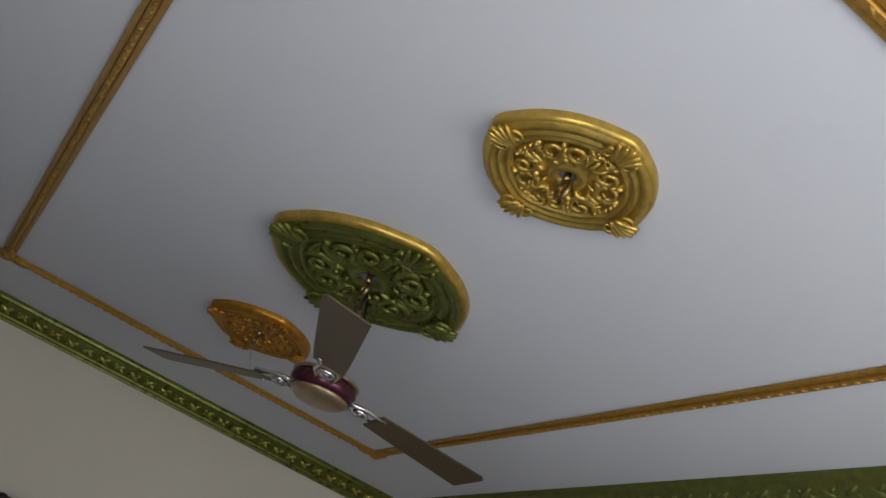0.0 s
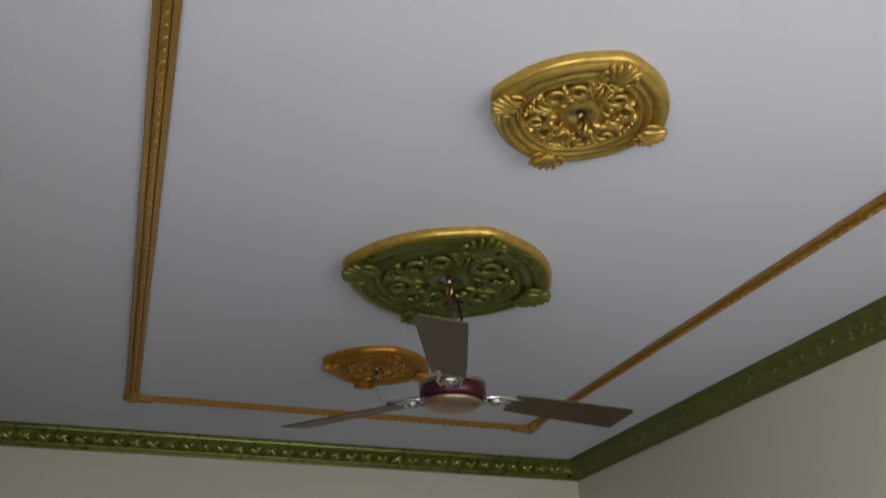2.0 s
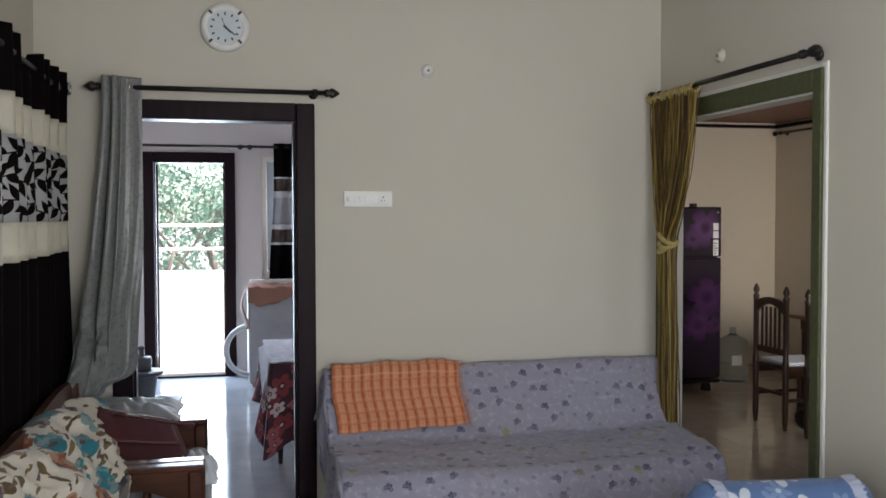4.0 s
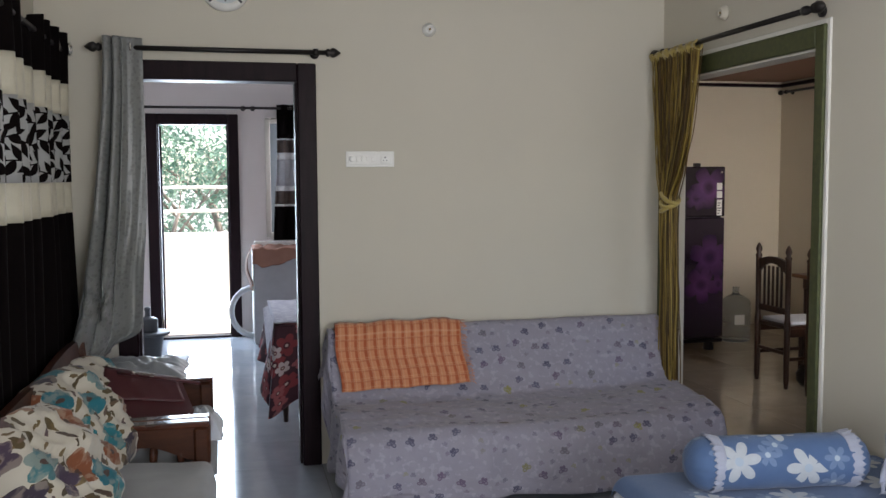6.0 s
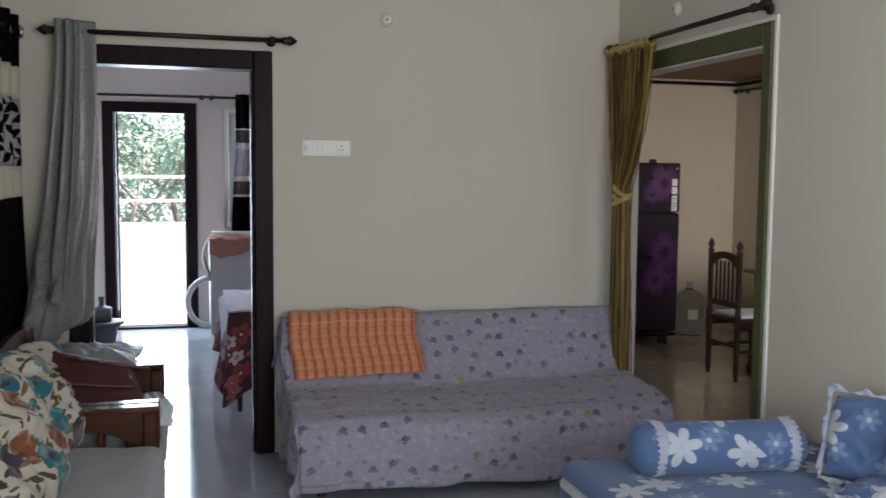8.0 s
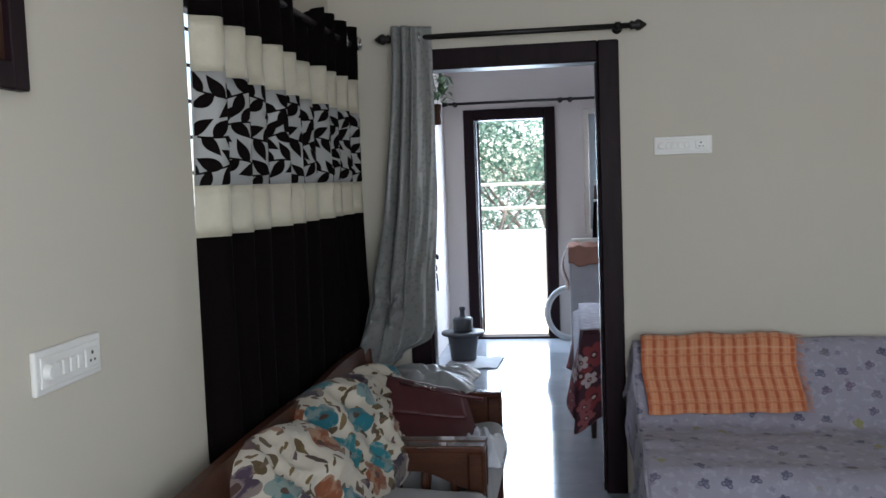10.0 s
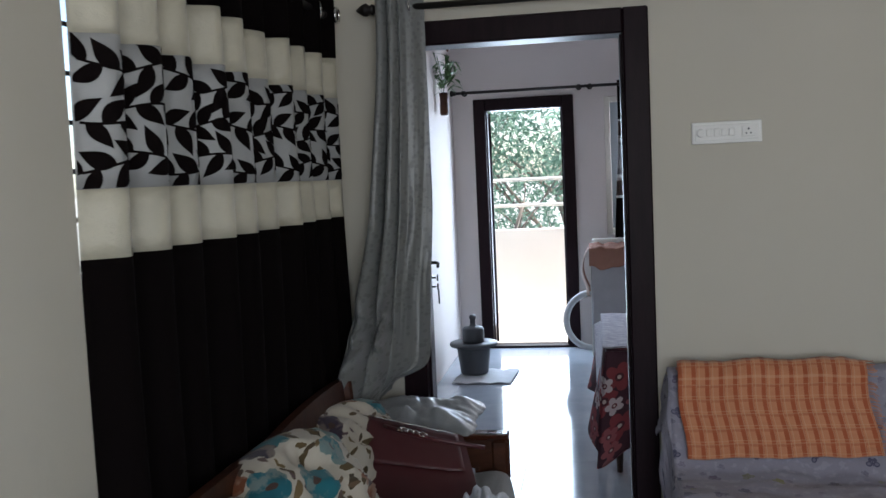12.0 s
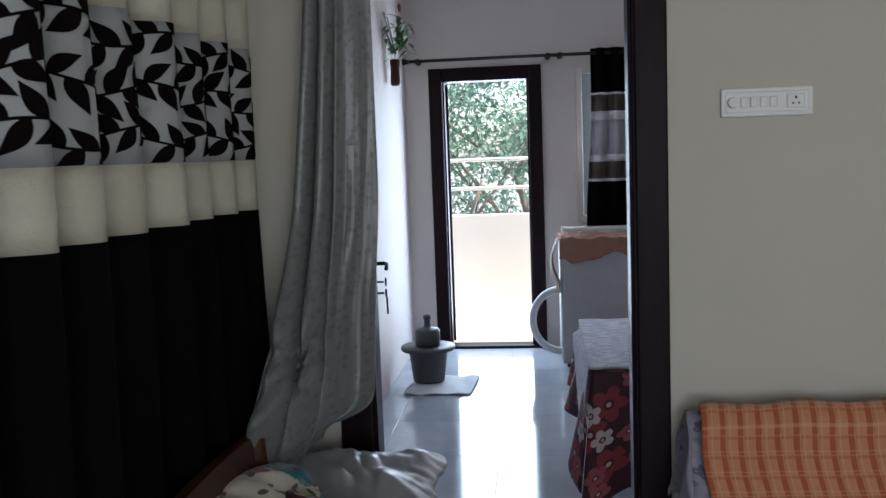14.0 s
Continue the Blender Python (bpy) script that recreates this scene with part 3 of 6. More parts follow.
medallion("ceiling_rose", 0.365, -3.29, 0.215, M_GOLD, M_GOLD, "gold painted plaster ceiling rose with scrolls and a bare hook", 2, 0.5)
medallion("ceiling_rose", 0.375, -2.33, 0.345, M_GREEN, M_GOLD, "green plaster ceiling rose with a gold rim above the fan", 2, 0)
medallion("ceiling_rose", 0.375, -1.42, 0.22, M_ORMOLU, M_ORMOLU, "orange gold plaster ceiling rose with a hanging wire", 2, 1)

# ---- ceiling fan ----
M_FANBLADE = m_metal("brown fan lacquer", (0.115, 0.082, 0.045), 0.4, 0.3, 0.25)
M_MAROON = m_metal("maroon fan lacquer", (0.075, 0.014, 0.028), 0.2, 0.5, 0.2)
M_FANGOLD = m_metal("champagne fan trim", (0.46, 0.33, 0.2), 0.3, 0.8)
FX, FY, FZ = 0.405, -2.26, 2.585
fan = thing("ceiling_fan", "brown three bladed ceiling fan with a maroon motor, standing still", "fan", at=(FX, FY, FZ))
part("rod", T([(FX, FY - 0.02, H - 0.06), (FX, FY, FZ + 0.05)], 0.011, 12), M_FANGOLD, fan, smooth=True)
part("shackle", T([(FX, FY - 0.02 + 0.016 * math.sin(a), H - 0.075 + 0.03 * math.cos(a)) for a in np.linspace(0, math.tau, 14, False)], 0.005, 8, True), M_BLACKIRON, fan, smooth=True)
part("cable", T([(FX + 0.02, FY, H - 0.05), (FX + 0.035, FY, H - 0.12), (FX + 0.015, FY, H - 0.2), (FX + 0.012, FY, FZ + 0.07)], 0.004, 6), M_BLACKIRON, fan, smooth=True)
part("canopy", lathe(bmesh.new(), [(0.012, 0.10), (0.03, 0.095), (0.045, 0.06), (0.05, 0.035), (0.03, 0.03)], (FX, FY, FZ), 24), M_FANGOLD, fan, smooth=True)
part("motor_housing", lathe(bmesh.new(), [(0.03, 0.045), (0.075, 0.042), (0.098, 0.026), (0.104, 0.008), (0.100, -0.012), (0.09, -0.022)], (FX, FY, FZ), 40), M_MAROON, fan, smooth=True)
part("bottom_cap", lathe(bmesh.new(), [(0.09, -0.020), (0.088, -0.03), (0.07, -0.042), (0.03, -0.048), (0.004, -0.049)], (FX, FY, FZ), 40), M_FANGOLD, fan, smooth=True)
part("trim_ring", T([(FX + 0.1 * math.cos(a), FY + 0.1 * math.sin(a), FZ + 0.03) for a in np.linspace(0, math.tau, 40, False)], 0.006, 8, True), M_FANGOLD, fan, smooth=True)
for ang in (8, 128, 248):
    mb = Matrix.Translation((FX, FY, FZ)) @ pose(0, 0, 0, 0, 0, ang) @ pose(0, 0, 0.0, -11, 0, 0)
    bm = bmesh.new()
    top, low = [], []
    outline = [(0.205, 0.050), (0.30, 0.058), (0.62, 0.074), (0.636, 0.074), (0.648, -0.05), (0.636, -0.062), (0.62, -0.064), (0.30, -0.056), (0.205, -0.050)]
    for x, y in outline:
        top.append(bm.verts.new(mb @ Vector((x, y, 0.003))))
        low.append(bm.verts.new(mb @ Vector((x, y, -0.002))))
    bm.faces.new(top)
    bm.faces.new(low[::-1])
    for i in range(len(top)):
        j = (i + 1) % len(top)
        bm.faces.new((top[j], top[i], low[i], low[j]))
    blade = part("blade", bm, M_FANBLADE, fan)
    bm = bmesh.new()
    ma = Matrix.Translation((FX, FY, FZ)) @ pose(0, 0, 0, 0, 0, ang)
    for s in (-1, 1):
        tube(bm, [ma @ Vector((x, s * y, z)) for x, y, z in ((0.085, 0.012, 0.0), (0.115, 0.03, 0.0), (0.15, 0.036, 0.004), (0.185, 0.026, 0.006), (0.23, 0.03, 0.006))], 0.008, 8)
    tube(bm, [ma @ Vector((0.15 + 0.022 * math.cos(a), 0.022 * math.sin(a), -0.004)) for a in np.linspace(0, math.tau, 16, False)], 0.007, 8, True)
    blob(bm, ma @ Matrix.Translation((0.15, 0, -0.004)) @ Matrix.Diagonal((0.012, 0.012, 0.01, 1)), 2)
    part("bracket", bm, M_CHROME, blade, "chrome bracket with a ring", smooth=True)

# ---- clock, sockets and knobs on the walls ----
CX, CZ = -0.443, 2.468
M_DIAL = m_plain("pale clock dial", (0.62, 0.68, 0.70), 0.4)
M_INK = m_plain("dark grey print", (0.05, 0.055, 0.06), 0.5)
clock = thing("wall_clock", "round white plastic wall clock with a pale dial", "clock", at=(CX, 0, CZ))
mc = Matrix.Translation((CX, -0.001, CZ)) @ pose(0, 0, 0, 90)
part("case", lathe(bmesh.new(), [(0.118, 0.0), (0.122, 0.012), (0.118, 0.026), (0.105, 0.034), (0.088, 0.033), (0.084, 0.024)], m=mc, seg=48), M_WHITE, clock, smooth=True)
dial = part("dial", lathe(bmesh.new(), [(0.084, 0.020), (0.084, 0.026), (0.001, 0.0262)], m=mc, seg=40), M_DIAL, clock)
for k in range(12):
    a = math.tau * k / 12
    part("hour_mark", B((-0.004, 0.004, 0.060, 0.074, 0.0264, 0.0275)), M_INK, dial).matrix_basis = mc @ Matrix.Rotation(a, 4, 'Z')
for a, ln, w in ((-132, 0.04, 0.005), (-128, 0.062, 0.0035), (20, 0.05, 0.0015)):
    part("clock_hand", B((-w, w, -0.012, ln, 0.029, 0.030)), M_INK, dial).matrix_basis = mc @ Matrix.Rotation(radians(a), 4, 'Z')
for a in (45, 135, 225, 315):
    part("case_mark", B((-0.006, 0.006, 0.089, 0.112, 0.034, 0.0365), bevel=0.002), M_INK, clock).matrix_basis = mc @ Matrix.Rotation(radians(a), 4, 'Z')


def switch_board(m, w, h, label):
    """A plate in its own plane: x along the wall, z up, facing -y."""
    ob = tagged(new("switch_board"), label, "switch", "switch boards")
    ob.matrix_basis = m

    def add(name, bm, mat, parent=ob):
        p = link(name, bm, mat)
        p.parent = parent
        return p
    plate = add("plate", B((-w / 2, w / 2, -0.012, 0, -h / 2, h / 2), bevel=0.004, seg=2), M_WHITE)
    add("inner_plate", B((-w / 2 + 0.012, w / 2 - 0.012, -0.016, -0.012, -h / 2 + 0.012, h / 2 - 0.012), bevel=0.002), M_WHITE)
    for k in range(4):
        add("rocker", B((-w / 2 + 0.052 + k * 0.027, -w / 2 + 0.074 + k * 0.027, -0.021, -0.016, -0.016, 0.016), bevel=0.003), M_WHITE)
    add("regulator", lathe(bmesh.new(), [(0.016, 0.0), (0.014, 0.014), (0.002, 0.015)], m=Matrix.Translation((-w / 2 + 0.032, -0.016, 0)) @ pose(0, 0, 0, 90), seg=20), M_WHITE)
    sock = add("socket", B((w / 2 - 0.075, w / 2 - 0.025, -0.020, -0.016, -0.02, 0.02), bevel=0.003), M_WHITE)
    for dx, dz, r in ((-0.008, -0.007, 0.003), (0.008, -0.007, 0.003), (0.0, 0.009, 0.004)):
        add("pin_hole", lathe(bmesh.new(), [(r, 0.0), (r, 0.001)], m=Matrix.Translation((w / 2 - 0.05 + dx, -0.0202, dz)) @ pose(0, 0, 0, 90), seg=10), M_INK, sock)
    return ob


switch_board(Matrix.Translation((0.277, -0.001, 1.612)), 0.255, 0.082, "white plastic switch board on the cream wall")
switch_board(Matrix.Translation((-1.239, -2.60, 1.158)) @ pose(0, 0, 0, 0, 0, 90), 0.24, 0.085, "white plastic switch board beside the curtained window")


M_IVORY = m_plain("aged ivory plastic", (0.60, 0.56, 0.47), 0.5)


def wall_rose(m, label, mat=M_WHITE):
    ob = thing("light_point", label, "socket", "round wall points", at=m.translation)
    part("base", lathe(bmesh.new(), [(0.036, 0.0), (0.036, 0.01), (0.026, 0.018), (0.024, 0.03), (0.016, 0.032), (0.014, 0.024), (0.002, 0.022)], m=m, seg=24), mat, ob, smooth=True)
    part("contact", lathe(bmesh.new(), [(0.006, 0.02), (0.006, 0.031), (0.001, 0.032)], m=m, seg=12), M_BRASS, ob, smooth=True)


wall_rose(Matrix.Translation((0.598, -0.001, 2.29)) @ pose(0, 0, 0, 90), "small round white lamp holder on the cream wall")
wall_rose(Matrix.Translation((1.949, -0.652, 2.313)) @ pose(0, 0, 0, 0, -90), "small round cream lamp holder above the opening", M_IVORY)


# ---- curtain rods ----
def curtain_rod(a, b, wall, label, both=True, knots=()):
    a, b, wall = Vector(a), Vector(b), Vector(wall)
    d = (b - a).normalized()
    ob = thing("curtain_rod", label, "curtain rod", "curtain rods", at=a)
    part("rod", T([a, b], 0.0125, 12), M_BLACKIRON, ob, smooth=True)
    for p, s in ((a, -1), (b, 1)):
        q = p + d * s * 0.0
        part("finial", T([q, q + d * s * 0.012, q + d * s * 0.02, q + d * s * 0.035, q + d * s * 0.05, q + d * s * 0.075], [0.014, 0.022, 0.016, 0.026, 0.022, 0.004], 12), M_BLACKIRON, ob, smooth=True)
    for p in (a + d * 0.06, b - d * 0.05, *[a + d * k for k in knots]):
        w = p + wall
        bm = T([p, w], 0.008, 8)
        tube(bm, [w - wall.normalized() * 0.012, w - wall.normalized() * 0.001], 0.024, 14)
        tube(bm, [p + d * 0.012, p - d * 0.012], 0.019, 12)
        part("bracket", bm, M_BLACKIRON, ob, smooth=True)
    return ob


curtain_rod((-1.03, -0.08, 2.147), (0.045, -0.08, 2.147), (0, 0.08, 0), "black iron curtain rod over the door")
curtain_rod((1.865, -0.1, 2.185), (1.865, -1.47, 2.185), (0.085, 0, 0), "black iron curtain rod over the dining opening")
curtain_rod((-1.2, -2.05, 2.115), (-1.2, -0.18, 2.115), (-0.14, 0, 0), "black iron curtain rod over the window", knots=(0.93,))
curtain_rod((-1.31, 4.11, 2.185), (0.95, 4.11, 2.185), (0, 0.09, 0), "black iron curtain rod over the balcony door", knots=(1.02, 1.11))
curtain_rod((5.0, 3.46, 2.355), (5.0, 2.2, 2.355), (0.08, 0, 0), "black iron curtain rod in the dining room")


# ---- dark frame high on the west wall ----
frame_ob = thing("wall_frame", "dark wooden frame hung high on the wall", "picture frame", at=(-1.24, -2.97, 1.94))
part("border", B((-1.239, -1.215, -3.25, -3.20, 1.68, 2.2), (-1.239, -1.215, -2.74, -2.69, 1.68, 2.2), (-1.239, -1.215, -3.20, -2.74, 1.68, 1.73), (-1.239, -1.215, -3.20, -2.74, 2.15, 2.2), bevel=0.003), M_FRAME, frame_ob)
part("panel", B((-1.239, -1.23, -3.20, -2.74, 1.73, 2.15)), M_CHAIRWOOD, frame_ob)


# ---- cloth materials ----
def uvmap(g):
    return g.n("ShaderNodeTexCoord", "UV")


def m_cloth(name, c, rough=0.85, spread=0.12, sheen=0.2, bump=0.3, wrinkle=7):
    g = Nodes(name)
    uv = uvmap(g)
    w = weave(g, uv, bump, wrinkle)
    thread = g.noise(g.n("ShaderNodeMapping", 0, None, Vector=uv, Scale=(1, 9, 1)), 60, 2)
    col = g.mix(w, scaled(c, 1 - spread), scaled(c, 1 + spread))
    col = g.mix(g.math('MULTIPLY', thread, 0.25), col, scaled(c, 0.7))
    return g.done(col, rough, 0.0, Sheen_Weight=sheen)


def m_butterfly():
    g = Nodes("lavender butterfly print cotton")
    uv = uvmap(g)
    w = weave(g, uv, 0.35, 5)
    base = g.mix(g.noise(uv, 22, 3), (0.25, 0.235, 0.285), (0.32, 0.302, 0.352))
    pale = g.ramp(g.noise(uv, 30, 2), [(0.55, (0, 0, 0)), (0.62, (1, 1, 1))])
    base = g.mix(g.math('MULTIPLY', pale, 0.25), base, (0.50, 0.48, 0.56))
    col = base
    for scale, size, faint in ((10.5, 1.08, 0.95), (14.0, 0.85, 0.5)):
        x, y, rnd = cell(g, uv, scale, 0.62)
        x, y = turned(g, x, y, g.math('MULTIPLY_ADD', rnd[1], 1.6, -0.8))
        ax = g.math('ABSOLUTE', x)
        up = ellipse(g, ax, y, 0.115 * size, 0.07 * size, 0.105 * size, 0.085 * size)
        low = ellipse(g, ax, y, 0.075 * size, -0.075 * size, 0.065 * size, 0.08 * size)
        body = ellipse(g, x, y, 0.0, 0.0, 0.022 * size, 0.15 * size)
        shape = g.math('MAXIMUM', g.math('MAXIMUM', up, low), body)
        vein = g.math('MULTIPLY', ellipse(g, ax, y, 0.12 * size, 0.07 * size, 0.06 * size, 0.045 * size), 0.5)
        ink = g.ramp(rnd[0], [(0.0, (0.045, 0.045, 0.09)), (0.45, (0.09, 0.085, 0.14)), (0.68, (0.13, 0.08, 0.14)), (0.88, (0.13, 0.12, 0.14)), (0.93, (0.24, 0.23, 0.05))])
        ink = g.mix(vein, ink, (0.30, 0.28, 0.34))
        g_keep = g.math('GREATER_THAN', rnd[2], 0.12 if faint == 1.0 else 0.45)
        col = g.mix(g.math('MULTIPLY', g.math('MULTIPLY', shape, g_keep), 0.92 * faint), col, ink)
    return g.done(col, 0.88, 0.0, Sheen_Weight=0.15)


def m_floral():
    g = Nodes("cream floral print cushion cotton")
    uv = uvmap(g)
    weave(g, uv, 0.35, 6)
    warp = g.n("ShaderNodeVectorMath", 0, {"operation": 'ADD'}, i0=uv, i1=g.n("ShaderNodeVectorMath", 0, {"operation": 'SCALE'},
               i0=g.noise(uv, 11, 3, 0.6, "Color"), Scale=0.035))
    col = g.mix(g.noise(uv, 9, 3), (0.40, 0.355, 0.275), (0.52, 0.475, 0.39))
    x, y, rnd = cell(g, warp, 15.0, 0.9)
    x, y = turned(g, x, y, g.math('MULTIPLY', rnd[0], 6.28))
    leaf = ellipse(g, x, y, 0.0, 0.0, 0.40, 0.17)
    keep = g.math('GREATER_THAN', rnd[1], 0.50)
    col = g.mix(g.math('MULTIPLY', leaf, keep), col, g.ramp(rnd[2], [(0.0, (0.035, 0.022, 0.008)), (0.4, (0.085, 0.056, 0.016)), (0.7, (0.05, 0.025, 0.014)), (1.0, (0.19, 0.13, 0.05))]))
    x, y, rnd = cell(g, warp, 27.0, 0.9)
    x, y = turned(g, x, y, g.math('MULTIPLY', rnd[0], 6.28))
    sprig = g.math('MULTIPLY', ellipse(g, x, y, 0.0, 0.0, 0.42, 0.16), g.math('GREATER_THAN', rnd[1], 0.5))
    col = g.mix(sprig, col, g.ramp(rnd[2], [(0.0, (0.05, 0.03, 0.01)), (0.5, (0.13, 0.085, 0.025)), (1.0, (0.09, 0.05, 0.055))]))
    x, y, rnd = cell(g, warp, 7.0, 0.75)
    blossom, r = flower(g, x, y, 0.43, 5, g.math('MULTIPLY', rnd[1], 6.28), 0.3)
    tint = g.ramp(rnd[0], [(0.0, (0.008, 0.11, 0.14)), (0.34, (0.015, 0.17, 0.19)), (0.40, (0.14, 0.040, 0.012)), (0.76, (0.21, 0.065, 0.02)), (0.80, (0.03, 0.022, 0.035)), (1.0, (0.06, 0.035, 0.06))])
    petals = g.ramp(g.noise(warp, 24, 3), [(0.47, (0, 0, 0)), (0.55, (1, 1, 1))])
    tint = g.mix(g.math('MULTIPLY', petals, 0.75), tint, g.mix(0.35, tint, (0.55, 0.45, 0.33)))
    tint = g.mix(g.math('LESS_THAN', r, 0.08), tint, (0.06, 0.03, 0.02))
    col = g.mix(g.math('MULTIPLY', blossom, g.math('GREATER_THAN', rnd[2], 0.12)), col, tint)
    return g.done(col, 0.85, 0.0, Sheen_Weight=0.15)


def m_bluebed():
    g = Nodes("blue cotton with white flowers")
    uv = uvmap(g)
    weave(g, uv, 0.35, 6)
    col = g.mix(g.noise(uv, 6, 4), (0.052, 0.10, 0.21), (0.082, 0.14, 0.265))
    for scale, rad, tint, least in ((7.5, 0.32, (0.15, 0.22, 0.36), 0.35), (4.9, 0.36, (0.46, 0.49, 0.52), 0.55)):
        x, y, rnd = cell(g, uv, scale, 0.85)
        th = g.math('MULTIPLY', rnd[0], 6.28)
        shape, r = flower(g, x, y, rad, 6, th, 0.62)
        tone = g.mix(g.math('MULTIPLY', g.noise(uv, 45, 2), 0.6), tint, scaled(tint, 0.65))
        tone = g.mix(g.math('LESS_THAN', r, 0.07), tone, (0.35, 0.42, 0.5))
        col = g.mix(g.math('MULTIPLY', shape, g.math('GREATER_THAN', rnd[1], least)), col, tone)
    return g.done(col, 0.85, 0.0, Sheen_Weight=0.15)


def m_redfloral():
    g = Nodes("maroon tablecloth with red and white flowers")
    uv = uvmap(g)
    weave(g, uv, 0.3, 6)
    col = g.mix(g.noise(uv, 12, 3), (0.045, 0.012, 0.022), (0.08, 0.02, 0.035))
    for scale, rad, a, b, c, least in ((6.6, 0.47, (0.27, 0.04, 0.05), (0.30, 0.12, 0.125), (0.10, 0.02, 0.03), 0.25),
                                       (9.5, 0.40, (0.62, 0.52, 0.53), (0.36, 0.10, 0.11), (0.16, 0.04, 0.05), 0.35)):
        x, y, rnd = cell(g, uv, scale, 0.8)
        shape, r = flower(g, x, y, rad, 5, g.math('MULTIPLY', rnd[0], 6.28), 0.42)
        tone = g.mix(g.math('GREATER_THAN', rnd[2], 0.55), a, b)
        tone = g.mix(g.math('LESS_THAN', r, rad * 0.28), tone, c)
        tone = g.mix(g.math('LESS_THAN', r, rad * 0.13), tone, (0.6, 0.5, 0.45))
        col = g.mix(g.math('MULTIPLY', shape, g.math('GREATER_THAN', rnd[1], least)), col, tone)
    return g.done(col, 0.7)


def m_plaid():
    g = Nodes("orange checked cotton towel")
    uv = uvmap(g)
    weave(g, uv, 0.45, 9)
    sep = g.t.nodes.new("ShaderNodeSeparateXYZ")
    g.put(uv, sep.inputs[0])

    def lines(v, pitch, width, shift=0.0):
        return g.math('LESS_THAN', g.math('FRACT', g.math('DIVIDE', g.math('ADD', v, shift), pitch)), width)
    u, v = sep.outputs[0], sep.outputs[1]
    col = g.mix(g.noise(uv, 30, 2), (0.55, 0.215, 0.10), (0.62, 0.27, 0.135))
    col = g.mix(g.math('MULTIPLY', lines(u, 0.052, 0.4), 0.9), col, (0.40, 0.085, 0.025))
    col = g.mix(g.math('MULTIPLY', lines(v, 0.062, 0.22), 0.5), col, (0.42, 0.11, 0.04))
    for sh in (0.0, 0.012):
        col = g.mix(g.math('MULTIPLY', lines(u, 0.052, 0.07, sh + 0.024), 0.42), col, (0.66, 0.42, 0.25))
        col = g.mix(g.math('MULTIPLY', lines(v, 0.062, 0.06, sh), 0.28), col, (0.70, 0.46, 0.28))
    return g.done(col, 0.9, 0.0, Sheen_Weight=0.2)


def m_greydamask():
    g = Nodes("grey embossed curtain cloth")
    uv = uvmap(g)
    w = g.noise(uv, 6, 4)
    v = g.n("ShaderNodeTexVoronoi", "Distance", None, Vector=uv, Scale=46.0)
    motif = g.ramp(g.math('ADD', v, g.math('MULTIPLY', g.noise(uv, 45, 2), 0.35)), [(0.52, (0, 0, 0)), (0.56, (1, 1, 1))])
    col = g.mix(w, (0.115, 0.118, 0.113), (0.165, 0.169, 0.161))
    col = g.mix(g.math('MULTIPLY', motif, 0.20), col, (0.32, 0.325, 0.315))
    crease = g.noise(g.n("ShaderNodeMapping", 0, None, Vector=uv, Scale=(1.3, 1, 1)), 6, 5, 0.6)
    g.bump(g.math('ADD', g.math('ADD', w, g.math('MULTIPLY', crease, 0.8)), g.math('MULTIPLY', motif, 0.12)), 0.4, 0.008)
    return g.done(col, g.math('MULTIPLY_ADD', motif, -0.15, 0.46), 0.0, Sheen_Weight=0.1)


M_BUTTERFLY, M_FLORAL, M_BLUE, M_REDFLORAL, M_PLAID, M_GREYCURTAIN = m_butterfly(), m_floral(), m_bluebed(), m_redfloral(), m_plaid(), m_greydamask()
M_BLACKCLOTH = m_cloth("dark brown black curtain cloth", (0.0042, 0.0028, 0.0028), 0.9, 0.25, 0.0)
M_BLACKCLOTH.node_tree.nodes["Principled BSDF"].inputs["Specular IOR Level"].default_value = 0.05
M_CREAMCLOTH = m_cloth("cream satin curtain cloth", (0.54, 0.50, 0.385), 0.30, 0.2, 0.1, 0.9, 9)
M_SILVERCLOTH = m_cloth("silver grey curtain cloth", (0.34, 0.34, 0.33), 0.45, 0.14, 0.1)
M_BLACKPRINT = m_cloth("black velvet leaf print", (0.006, 0.004, 0.004), 0.9, 0.2, 0.0)
M_BLACKPRINT.node_tree.nodes["Principled BSDF"].inputs["Specular IOR Level"].default_value = 0.05
M_GREYSEAT = m_cloth("grey seat cover cloth", (0.25, 0.25, 0.245), 0.85, 0.15, 0.2, 0.5, 5)
M_SILVERLINING = m_cloth("silver grey satin lining", (0.30, 0.31, 0.31), 0.38, 0.12, 0.1)
M_WHITECLOTH = m_cloth("white cotton", (0.60, 0.62, 0.66), 0.85, 0.1)
M_LEATHER = m_plain("maroon leather", (0.075, 0.018, 0.020), 0.38)
M_DUSTYBLUE = m_cloth("dusty mauve blue cushion frill", (0.34, 0.36, 0.44), 0.85)


# ---- the patterned window curtain ----
def leaf_outline(n=9):
    return [(t, 0.27 * math.sin(math.pi * t ** 0.8) * (1 - 0.25 * t)) for t in [i / n for i in range(n + 1)]]


